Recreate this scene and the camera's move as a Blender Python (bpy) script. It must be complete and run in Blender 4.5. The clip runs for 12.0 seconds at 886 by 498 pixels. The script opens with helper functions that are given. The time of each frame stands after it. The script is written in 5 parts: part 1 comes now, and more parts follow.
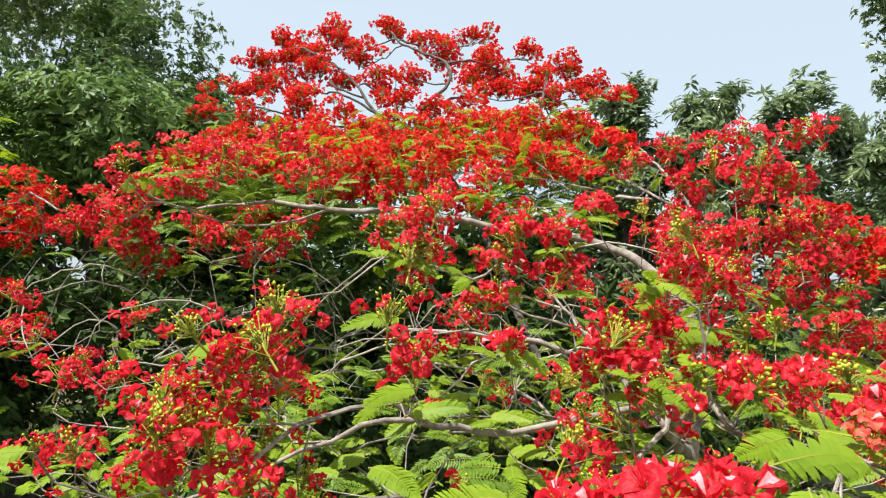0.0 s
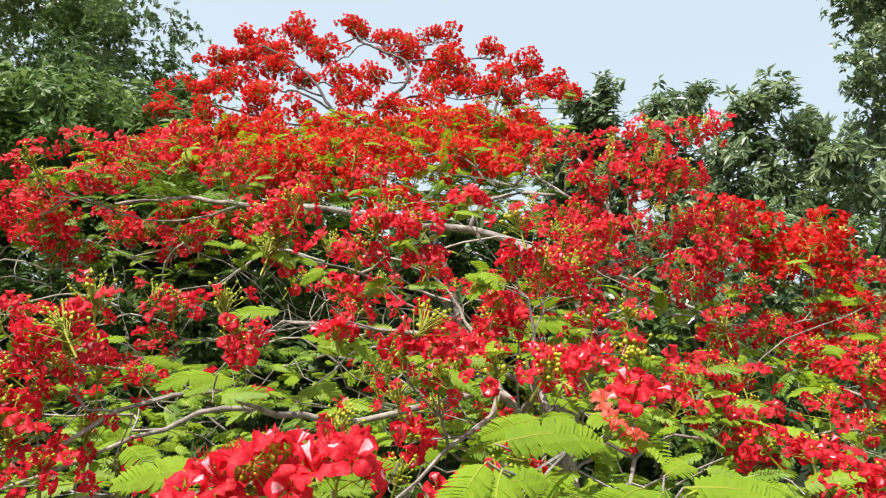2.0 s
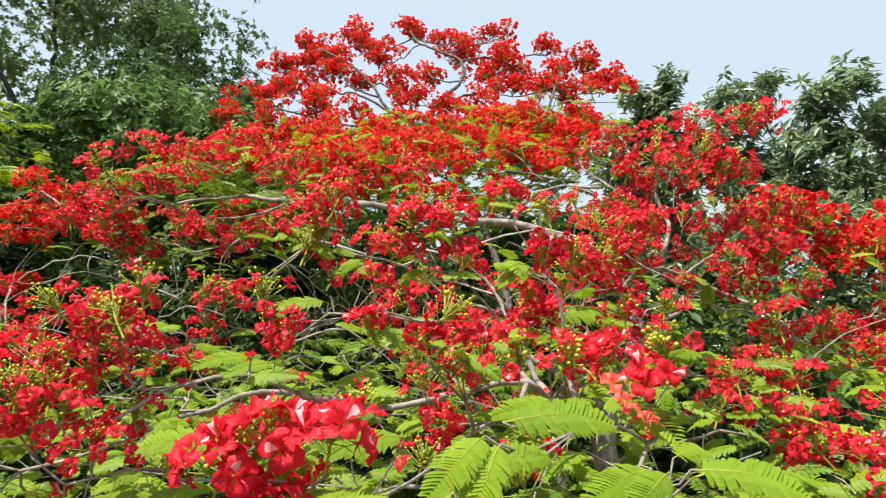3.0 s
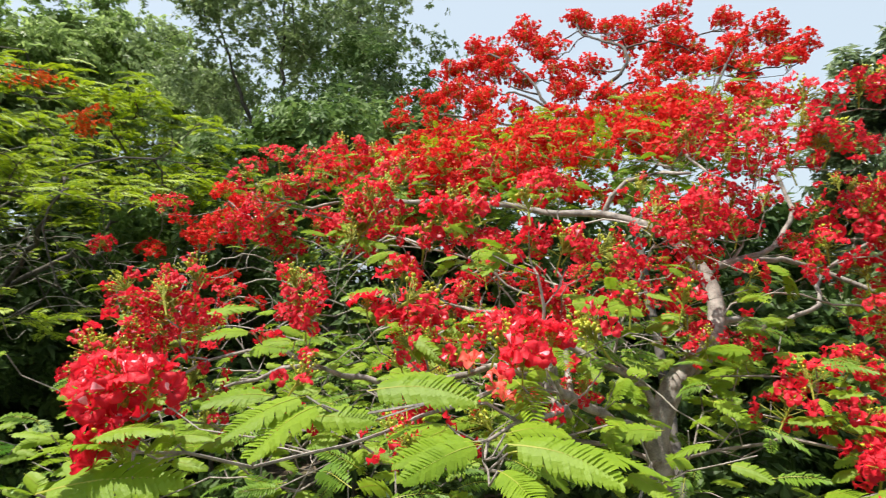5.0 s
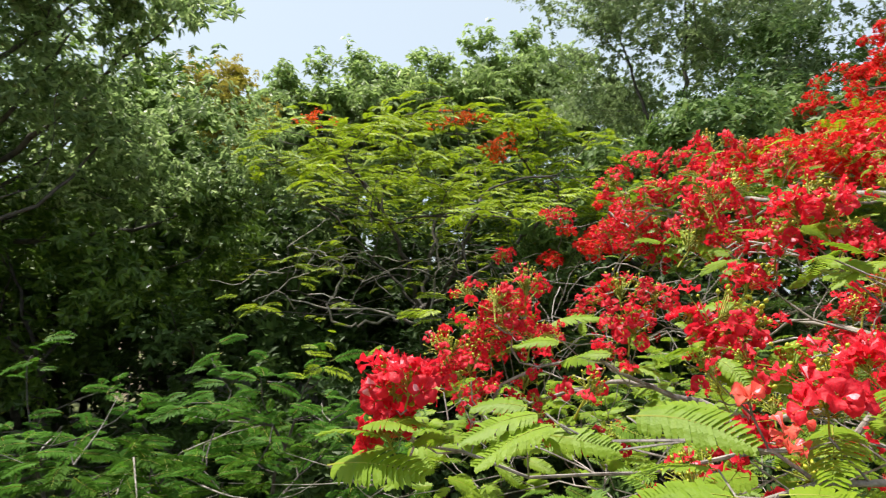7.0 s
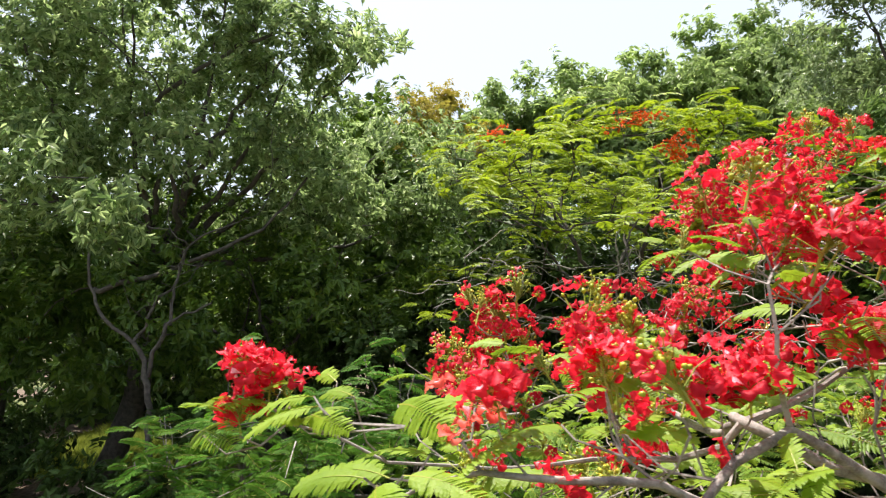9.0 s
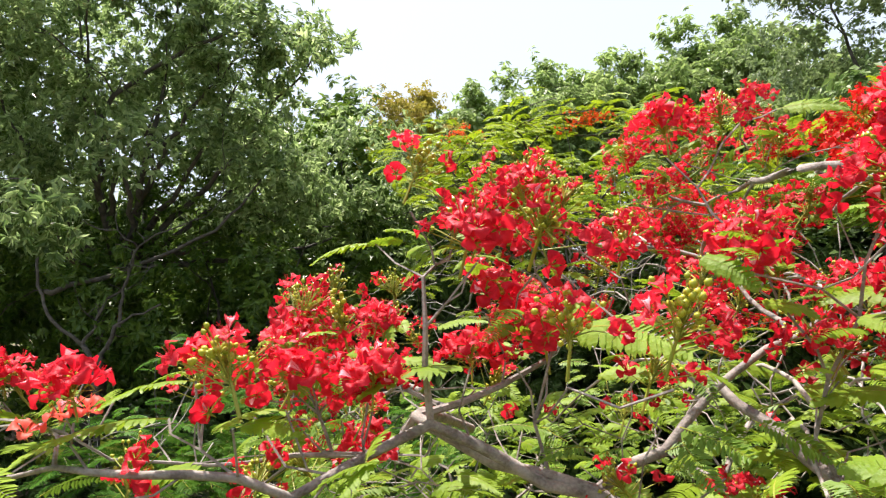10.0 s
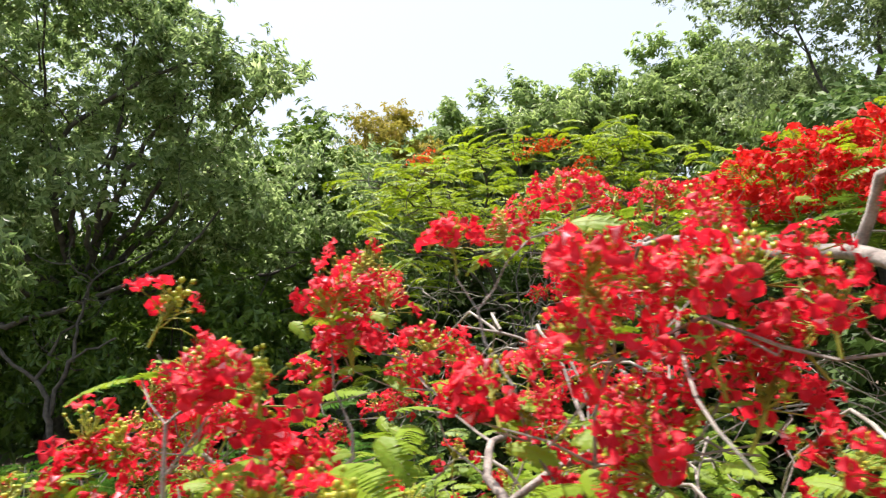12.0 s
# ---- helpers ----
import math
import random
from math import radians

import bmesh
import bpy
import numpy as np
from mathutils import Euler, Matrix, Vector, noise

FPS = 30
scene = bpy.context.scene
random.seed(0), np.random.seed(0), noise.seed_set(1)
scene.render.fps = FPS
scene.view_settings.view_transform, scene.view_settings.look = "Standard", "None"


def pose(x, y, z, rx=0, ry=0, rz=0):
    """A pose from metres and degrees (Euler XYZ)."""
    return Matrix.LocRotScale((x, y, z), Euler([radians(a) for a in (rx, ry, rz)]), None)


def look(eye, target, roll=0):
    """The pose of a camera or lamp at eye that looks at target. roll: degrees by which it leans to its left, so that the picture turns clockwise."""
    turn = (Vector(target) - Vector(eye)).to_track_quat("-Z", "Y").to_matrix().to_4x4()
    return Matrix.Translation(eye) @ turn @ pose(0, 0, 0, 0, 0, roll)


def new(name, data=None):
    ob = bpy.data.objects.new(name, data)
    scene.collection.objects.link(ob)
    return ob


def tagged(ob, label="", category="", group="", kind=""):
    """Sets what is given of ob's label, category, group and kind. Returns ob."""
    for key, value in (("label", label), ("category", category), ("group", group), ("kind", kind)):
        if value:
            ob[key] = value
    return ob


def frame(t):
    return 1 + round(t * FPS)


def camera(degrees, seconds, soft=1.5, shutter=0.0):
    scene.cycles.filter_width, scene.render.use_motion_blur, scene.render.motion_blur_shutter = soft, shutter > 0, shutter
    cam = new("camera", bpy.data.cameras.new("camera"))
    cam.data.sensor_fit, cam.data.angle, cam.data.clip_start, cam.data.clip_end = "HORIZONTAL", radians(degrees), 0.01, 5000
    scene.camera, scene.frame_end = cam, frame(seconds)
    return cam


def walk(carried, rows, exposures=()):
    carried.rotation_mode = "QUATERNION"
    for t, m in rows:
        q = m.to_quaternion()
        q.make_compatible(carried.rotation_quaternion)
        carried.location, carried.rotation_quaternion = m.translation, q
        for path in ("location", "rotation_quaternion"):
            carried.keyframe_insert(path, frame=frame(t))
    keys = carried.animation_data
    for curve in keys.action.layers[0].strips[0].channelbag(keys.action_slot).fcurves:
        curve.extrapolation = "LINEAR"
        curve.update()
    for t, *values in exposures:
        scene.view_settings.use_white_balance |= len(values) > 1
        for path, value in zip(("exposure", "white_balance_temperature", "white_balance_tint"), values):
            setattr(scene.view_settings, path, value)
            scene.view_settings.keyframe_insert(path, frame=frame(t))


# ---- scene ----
cam = camera(70.0, 12.0, soft=1.2, shutter=0.16)
PATH = [
    (0, (0.000, 0.000, 5.000), (-0.236, 1.984, 5.099), -0.1),
    (0.5, (0.126, 0.012, 5.001), (-0.107, 1.996, 5.100), -0.1),
    (1, (0.213, 0.019, 4.987), (-0.016, 2.003, 5.086), -0.0),
    (1.5, (0.372, 0.018, 4.981), (0.147, 2.003, 5.080), -0.0),
    (2, (0.604, 0.025, 4.962), (0.386, 2.011, 5.061), -0.1),
    (2.5, (0.691, 0.014, 4.939), (0.472, 1.999, 5.037), -0.2),
    (3, (0.740, 0.007, 4.918), (0.325, 1.961, 5.018), -0.1),
    (3.2, (0.746, 0.009, 4.912), (0.245, 1.943, 5.014), -0.0),
    (4.8, (1.542, 0.161, 4.880), (0.626, 1.936, 4.975), -0.2),
    (5, (1.614, 0.184, 4.876), (0.577, 1.891, 4.972), -0.1),
    (5.5, (1.651, 0.211, 4.877), (0.250, 1.634, 4.977), 0.1),
    (6, (1.716, 0.303, 4.879), (0.121, 1.505, 4.985), 0.3),
    (6.5, (1.737, 0.375, 4.890), (0.041, 1.428, 5.001), 0.3),
    (7, (1.812, 0.537, 4.886), (-0.036, 1.293, 5.004), 0.6),
    (7.5, (1.934, 0.791, 4.871), (-0.022, 1.191, 4.996), 0.7),
    (7.7, (2.004, 0.943, 4.867), (0.027, 1.218, 4.993), 1.0),
    (9.3, (2.228, 1.872, 4.863), (0.234, 1.912, 5.008), 0.2),
    (9.5, (2.226, 2.095, 4.859), (0.232, 2.135, 5.005), 0.2),
    (10, (2.229, 2.457, 4.846), (0.235, 2.514, 4.995), 0.0),
    (10.5, (2.240, 2.546, 4.929), (0.248, 2.607, 5.088), -0.3),
    (11, (2.265, 2.587, 5.153), (0.274, 2.650, 5.331), -0.5),
    (11.5, (2.265, 2.582, 5.186), (0.275, 2.643, 5.370), -0.8),
    (12, (2.257, 3.062, 5.165), (0.267, 3.151, 5.349), -0.9),
]
EXPOSURES = [(0, 0.78, 6500, 10), (7.0, 0.74, 6500, 11), (9.5, 1.1, 6500, 18), (10.5, 1.04, 6500, 18), (12, 1.04, 6500, 18)]
walk(cam, [(t, look(eye, target, roll)) for t, eye, target, roll in PATH], EXPOSURES)

# ---- light: hazy tropical midday ----
SUN_AZ, SUN_EL = math.radians(232), math.radians(68)   # compass angle clockwise from +y
world = bpy.data.worlds.new("sky")
scene.world = world
world.use_nodes = True
wn = world.node_tree.nodes
sky = wn.new("ShaderNodeTexSky")
sky.sky_type = "NISHITA"
sky.sun_disc = False
sky.sun_elevation = SUN_EL
sky.sun_rotation = SUN_AZ
sky.altitude = 50
sky.air_density = 1.0
sky.dust_density = 4.0
sky.ozone_density = 1.5
haze = wn.new("ShaderNodeMix")   # even veil of tropical haze over the clear sky
haze.data_type = "RGBA"
haze.inputs["Factor"].default_value = 0.72
haze.inputs["B"].default_value = (4.02, 4.66, 5.04, 1)
world.node_tree.links.new(sky.outputs["Color"], haze.inputs["A"])
world.node_tree.links.new(haze.outputs["Result"], wn["Background"].inputs["Color"])
wn["Background"].inputs["Strength"].default_value = 0.12

sun_data = bpy.data.lights.new("sun", "SUN")
sun_data.energy = 5.0
sun_data.angle = math.radians(0.6)
sun_data.color = (1.0, 0.95, 0.86)
sun = new("sun", sun_data)
sun_dir = Vector((math.sin(SUN_AZ) * math.cos(SUN_EL), math.cos(SUN_AZ) * math.cos(SUN_EL), math.sin(SUN_EL)))
sun.matrix_world = look(sun_dir * 60, (0, 0, 0))


# ---- materials ----
def leafy(name, dark, light, rough=0.45, through_light=0.35, warm=None, scale=1.5, gloss=0.4, island=0.45, crinkle=0.0):
    """A leaf surface: two greens mixed leaf by leaf and in patches, with light passing through."""
    m = bpy.data.materials.new(name)
    m.use_nodes = True
    n, l = m.node_tree.nodes, m.node_tree.links
    bsdf, out = n["Principled BSDF"], n["Material Output"]
    geo, info, tex = n.new("ShaderNodeNewGeometry"), n.new("ShaderNodeObjectInfo"), n.new("ShaderNodeTexNoise")
    coord = n.new("ShaderNodeNewGeometry")
    l.new(coord.outputs["Position"], tex.inputs["Vector"])
    tex.inputs["Scale"].default_value = scale
    tex.inputs["Detail"].default_value = 3
    a, b = n.new("ShaderNodeMath"), n.new("ShaderNodeMath")
    a.operation, b.operation = "MULTIPLY_ADD", "MULTIPLY_ADD"
    l.new(geo.outputs["Random Per Island"], a.inputs[0])
    a.inputs[1].default_value, a.inputs[2].default_value = island, 0.06 - 0.5 * island
    l.new(tex.outputs["Fac"], b.inputs[0])
    b.inputs[1].default_value = 0.7
    l.new(a.outputs[0], b.inputs[2])
    c = n.new("ShaderNodeMath")
    c.operation = "MULTIPLY_ADD"
    l.new(info.outputs["Random"], c.inputs[0])
    c.inputs[1].default_value = 0.14
    l.new(b.outputs[0], c.inputs[2])
    ramp = n.new("ShaderNodeValToRGB")
    ramp.color_ramp.elements[0].color, ramp.color_ramp.elements[1].color = (*dark, 1), (*light, 1)
    ramp.color_ramp.elements[0].position, ramp.color_ramp.elements[1].position = 0.12, 0.72
    if warm:
        e = ramp.color_ramp.elements.new(0.9)
        e.color = (*warm, 1)
    l.new(c.outputs[0], ramp.inputs["Fac"])
    l.new(ramp.outputs["Color"], bsdf.inputs["Base Color"])
    bsdf.inputs["Roughness"].default_value = rough
    bsdf.inputs["Specular IOR Level"].default_value = gloss
    if crinkle:
        veins, bump = n.new("ShaderNodeTexNoise"), n.new("ShaderNodeBump")
        l.new(coord.outputs["Position"], veins.inputs["Vector"])
        veins.inputs["Scale"].default_value, veins.inputs["Detail"].default_value = 110.0, 4
        bump.inputs["Strength"].default_value, bump.inputs["Distance"].default_value = crinkle, 0.006
        l.new(veins.outputs["Fac"], bump.inputs["Height"])
        l.new(bump.outputs["Normal"], bsdf.inputs["Normal"])
    tr, mix = n.new("ShaderNodeBsdfTranslucent"), n.new("ShaderNodeMixShader")
    l.new(ramp.outputs["Color"], tr.inputs["Color"])
    mix.inputs["Fac"].default_value = through_light
    l.new(bsdf.outputs[0], mix.inputs[1])
    l.new(tr.outputs[0], mix.inputs[2])
    l.new(mix.outputs[0], out.inputs["Surface"])
    return m


def barky(name, dark, light, scale=18.0, rough=0.85):
    m = bpy.data.materials.new(name)
    m.use_nodes = True
    n, l = m.node_tree.nodes, m.node_tree.links
    bsdf = n["Principled BSDF"]
    geo = n.new("ShaderNodeNewGeometry")
    t1, t2 = n.new("ShaderNodeTexNoise"), n.new("ShaderNodeTexNoise")
    for tex, s in ((t1, scale), (t2, scale * 7)):
        l.new(geo.outputs["Position"], tex.inputs["Vector"])
        tex.inputs["Scale"].default_value = s
        tex.inputs["Detail"].default_value = 5
    mixf = n.new("ShaderNodeMath")
    mixf.operation = "MULTIPLY_ADD"
    l.new(t2.outputs["Fac"], mixf.inputs[0])
    mixf.inputs[1].default_value = 0.5
    l.new(t1.outputs["Fac"], mixf.inputs[2])
    ramp = n.new("ShaderNodeValToRGB")
    ramp.color_ramp.elements[0].color, ramp.color_ramp.elements[1].color = (*dark, 1), (*light, 1)
    ramp.color_ramp.elements[0].position, ramp.color_ramp.elements[1].position = 0.55, 0.95
    l.new(mixf.outputs[0], ramp.inputs["Fac"])
    l.new(ramp.outputs["Color"], bsdf.inputs["Base Color"])
    bump = n.new("ShaderNodeBump")
    bump.inputs["Strength"].default_value = 0.5
    bump.inputs["Distance"].default_value = 0.01
    l.new(mixf.outputs[0], bump.inputs["Height"])
    l.new(bump.outputs["Normal"], bsdf.inputs["Normal"])
    bsdf.inputs["Roughness"].default_value = rough
    return m


PETAL = leafy("petal_red", (0.50, 0.005, 0.020), (0.83, 0.026, 0.048), 0.5, 0.48, (0.88, 0.06, 0.07), 34.0, 0.3, 0.3, 0.6)
PETAL_FAR = leafy("petal_scarlet", (0.54, 0.008, 0.010), (0.83, 0.040, 0.028), 0.55, 0.44, (0.88, 0.13, 0.075), 2.0, 0.2)
PETAL_ORANGE = leafy("petal_orange", (0.80, 0.10, 0.015), (0.88, 0.19, 0.04), 0.5, 0.4, None, 4.0, 0.2)
PETAL_SALMON = leafy("petal_faded", (0.75, 0.05, 0.035), (0.85, 0.16, 0.11), 0.5, 0.4, None, 6.0, 0.2)
PETAL_WHITE = leafy("petal_white_streaked", (0.78, 0.08, 0.12), (0.88, 0.52, 0.57), 0.5, 0.3, None, 190.0, 0.2, 0.1)
STALK = leafy("flower_stalk", (0.16, 0.22, 0.02), (0.36, 0.36, 0.04), 0.5, 0.15, (0.4, 0.2, 0.04), 8.0)
BUD = leafy("flower_bud", (0.28, 0.34, 0.02), (0.50, 0.48, 0.04), 0.35, 0.1, (0.55, 0.4, 0.05), 8.0)
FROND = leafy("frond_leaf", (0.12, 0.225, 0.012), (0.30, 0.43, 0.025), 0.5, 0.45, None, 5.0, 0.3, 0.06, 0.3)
# darker copy of the frond colour, with the crown's inner shade painted in
FROND_SHADE = leafy("frond_leaf_shaded", (0.05, 0.13, 0.015), (0.19, 0.31, 0.025), 0.5, 0.28, None, 4.0, 0.3, 0.08)
# lit copy of the young trees' frond colour, for their upper shoots
FROND_YOUNG_LIT = leafy("frond_leaf_young_lit", (0.028, 0.105, 0.010), (0.11, 0.26, 0.022), 0.55, 0.38, None, 1.5, 0.15, 0.12)
FROND_LIME = leafy("frond_leaf_lime", (0.14, 0.23, 0.009), (0.42, 0.53, 0.022), 0.5, 0.42, None, 0.8, 0.3)
# shaded copy of the young trees' fronds, darkened in place of real shadow
FROND_YOUNG_SHADED = leafy("frond_leaf_young_shaded", (0.02, 0.075, 0.006), (0.095, 0.20, 0.014), 0.6, 0.35, None, 1.2, 0.08, 0.15)
# darkened green: shade under the crowns is put into this colour
LEAF_SHADED = leafy("leaf_shade_dark", (0.024, 0.052, 0.014), (0.075, 0.13, 0.028), 0.5, 0.25, (0.10, 0.17, 0.03), 0.6, 0.2)
LEAF_MID = leafy("leaf_mid_green", (0.055, 0.115, 0.03), (0.18, 0.275, 0.07), 0.5, 0.34, (0.27, 0.36, 0.11), 0.5, 0.25)
LEAF_FRESH = leafy("leaf_fresh_green", (0.05, 0.11, 0.015), (0.15, 0.24, 0.03), 0.4, 0.4, (0.22, 0.30, 0.04), 0.5, 0.45)
LEAF_YELLOW = leafy("leaf_yellow_flush", (0.22, 0.22, 0.03), (0.50, 0.42, 0.07), 0.45, 0.5, (0.52, 0.30, 0.08), 0.8)
# paled base colour takes the place of haze on the tall tree
LEAF_PALE = leafy("leaf_haze_paled", (0.09, 0.15, 0.055), (0.30, 0.39, 0.16), 0.4, 0.5, (0.42, 0.50, 0.24), 0.6, 0.5)
# lightened base colour stands for backlight and sky glare in the upper crown
LEAF_SUNNY = leafy("leaf_sunny_green", (0.10, 0.17, 0.05), (0.36, 0.475, 0.18), 0.36, 0.64, (0.48, 0.58, 0.27), 0.5, 0.5, 0.8)
LEAF_GRASS = leafy("grass_blade", (0.16, 0.22, 0.03), (0.36, 0.42, 0.08), 0.6, 0.35, None, 0.7, 0.2)
CONCRETE = barky("concrete_weathered", (0.16, 0.155, 0.15), (0.34, 0.33, 0.32), 3.0)
# base colour lightened to stand for haze over the skyline trees
LEAF_FAR = leafy("leaf_haze_lightened", (0.15, 0.24, 0.07), (0.40, 0.52, 0.17), 0.4, 0.62, (0.46, 0.55, 0.22), 0.4, 0.5)
LEAF_SILVER = leafy("leaf_silver_green", (0.075, 0.125, 0.055), (0.25, 0.33, 0.15), 0.32, 0.38, (0.36, 0.44, 0.24), 0.6, 0.6)
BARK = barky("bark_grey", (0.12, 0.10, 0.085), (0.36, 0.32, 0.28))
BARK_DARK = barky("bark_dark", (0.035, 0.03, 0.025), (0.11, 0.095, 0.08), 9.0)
# bark darkened to stand for shade on far limbs and low trees
BARK_SHADED = barky("bark_shaded", (0.035, 0.03, 0.026), (0.12, 0.105, 0.09), 12.0)
BARK_PALE = barky("bark_pale", (0.18, 0.16, 0.13), (0.45, 0.41, 0.36), 12.0)


# ---- mesh tools ----
def mesh_of(name, verts, faces, mats, index=None, smooth=False):
    me = bpy.data.meshes.new(name)
    me.from_pydata([tuple(v) for v in verts] if not isinstance(verts, np.ndarray) else verts.tolist(), [], faces if isinstance(faces, list) else faces.tolist())
    for m in mats if isinstance(mats, (list, tuple)) else [mats]:
        me.materials.append(m)
    if index is not None:
        me.polygons.foreach_set("material_index", index)
    if smooth:
        me.polygons.foreach_set("use_smooth", [True] * len(me.polygons))
    me.update()
    return me


def part(name, me, parent, label="", kind=""):
    ob = new(name, me)
    ob.parent = parent
    return tagged(ob, label, kind=kind)


def thing(name, at, label, category, group="", kind=""):
    ob = new(name)
    ob.empty_display_size = 0.3
    ob.location = at
    return tagged(ob, label, category, group, kind)


def unit(v):
    v = np.asarray(v, float)
    return v / np.maximum(np.linalg.norm(v, axis=-1, keepdims=True), 1e-9)


def tube(points, radii, sides):
    """Vertices and faces of a tapering limb along points, closed at its tip."""
    p, r = np.asarray(points, float), np.asarray(radii, float)
    d = unit(np.gradient(p, axis=0))
    up = np.array([0.31, 0.17, 0.94]) if abs(d[0, 2]) < 0.8 else np.array([1.0, 0.1, 0.0])
    s = unit(np.cross(d, up))
    q = np.cross(s, d)
    a = np.arange(sides) * 2 * np.pi / sides
    v = p[:, None] + r[:, None, None] * (np.cos(a)[None, :, None] * s[:, None] + np.sin(a)[None, :, None] * q[:, None])
    f = []
    for i in range(len(p) - 1):
        for j in range(sides):
            k = (j + 1) % sides
            f.append((i * sides + j, i * sides + k, (i + 1) * sides + k, (i + 1) * sides + j))
    f.append(tuple((len(p) - 1) * sides + j for j in range(sides)))
    return v.reshape(-1, 3), f


def merge(pieces):
    """Joins (verts, faces) pairs into one."""
    vs, fs, n = [], [], 0
    for v, f in pieces:
        vs.append(np.asarray(v))
        fs += [tuple(i + n for i in face) for face in f]
        n += len(v)
    return np.concatenate(vs), fs


def curve_through(pts, step):
    """Points about step apart on a smooth curve through pts."""
    p = np.asarray(pts, float)
    p = np.concatenate([[2 * p[0] - p[1]], p, [2 * p[-1] - p[-2]]])
    out = []
    for i in range(1, len(p) - 2):
        n = max(1, int(round(np.linalg.norm(p[i + 1] - p[i]) / step)))
        for t in np.arange(n) / n:
            out.append(0.5 * (2 * p[i] + (p[i + 1] - p[i - 1]) * t + (2 * p[i - 1] - 5 * p[i] + 4 * p[i + 1] - p[i + 2]) * t * t
                              + (3 * p[i] - 3 * p[i + 1] + p[i + 2] - p[i - 1]) * t ** 3))
    out.append(p[-2])
    return np.array(out)


# ---- flowers of the flame tree ----
def petal(rng, length, width, nu, nv, lift):
    """One spoon-shaped petal along +x: a narrow claw, then a broad round blade with a ruffled margin."""
    v, f = [], []
    for i in range(nu + 1):
        t = (i / nu) ** 0.85
        w = width * max(0.12, math.sqrt(max(0.0, 1 - ((t - 0.69) / 0.36) ** 2)))
        for j in range(nv + 1):
            s = j / nv * 2 - 1
            z = lift * math.sin(t * 2.2) * length - 0.45 * length * max(0, t - 0.55) ** 1.3 + 0.16 * w * abs(s)
            z += length * (rng.normal(0, 0.10) * abs(s) ** 1.5 * (t > 0.45) + rng.normal(0, 0.03) * (t > 0.3))
            v.append((t * length * (1 - 0.10 * abs(s)), s * w * 0.5, z))
    for i in range(nu):
        for j in range(nv):
            a = i * (nv + 1) + j
            f.append((a, a + nv + 1, a + nv + 2, a + 1))
    return np.array(v), f


def turn_z(v, a):
    c, s = math.cos(a), math.sin(a)
    return v @ np.array([[c, s, 0], [-s, c, 0], [0, 0, 1]])


def frame_to(axis, spin=0.0):
    """Rotation whose columns carry local z to axis."""
    z = unit(axis)
    x = unit(np.cross([0.3, 0.9, 0.2], z))
    y = np.cross(z, x)
    return np.stack([math.cos(spin) * x + math.sin(spin) * y, -math.sin(spin) * x + math.cos(spin) * y, z], axis=1)


def flower_pieces(rng, fine, pale=0.5):
    """Five petals, sepals and stamens of one flower opening along +z: (verts, faces, slot)."""
    out = []
    nu, nv = (6, 4) if fine and pale > 0.4 else (4, 2) if fine else (2, 1)
    base = rng.uniform(0, 6.28)
    for k in range(5):
        white = k == 0
        v, f = petal(rng, rng.uniform(0.038, 0.047), rng.uniform(0.033, 0.042), nu, nv, rng.uniform(0.35, 0.6) if not white else 0.95)
        streak = white and rng.random() < (pale if fine else 0.03)
        out.append((turn_z(v, base + k * 1.2566 + rng.normal(0, 0.12)), f, [1 if streak and (i // nv in (1, 2, 3) and 0 < i % nv < nv - 1 if nv > 2 else i // nv == 1 and i % nv == 0) else 0 for i in range(len(f))]))
        if fine:
            s = np.array([(0, -0.004, 0), (0, 0.004, 0), (0.024, 0, -0.006)])
            out.append((turn_z(s, base + 0.63 + k * 1.2566), [(0, 1, 2)], [2]))
    for k in range(6 if fine else 1):
        a, b = rng.uniform(0, 6.28), rng.uniform(0.2, 0.6)
        tip = np.array([math.cos(a) * b, math.sin(a) * b, 1.0]) * 0.045
        out.append((np.array([(0, 0, 0), (0.0012, 0.0008, 0), tip + (0.0016, 0, 0), tip]), [(0, 1, 2, 3)], [0]))
    return out


def bud_piece(rng, r):
    """A round bud, slightly pointed."""
    v, f = [(0, 0, 1.25 * r)], []
    for z, q in ((0.55, 0.8), (-0.25, 0.97), (-0.8, 0.55)):
        v += [(q * r * math.cos(a), q * r * math.sin(a), z * r) for a in np.arange(6) * 1.0472]
    for j in range(6):
        k = (j + 1) % 6
        f.append((0, 1 + j, 1 + k))
        for i in (1, 7):
            f.append((i + j, i + 6 + j, i + 6 + k, i + k))
    f.append((18, 17, 16, 15, 14, 13))
    return np.array(v), f


def thread(a, b, sag, r, plain=False):
    """A thin three-sided stalk from a to b, straight where it is plain."""
    a, b = np.asarray(a, float), np.asarray(b, float)
    if plain:
        return tube([a, b], [r * 1.2, r], 3)
    m = (a + b) / 2 + np.array([0, 0, sag])
    return tube([a, m, b], [r * 1.3, r, r], 3)


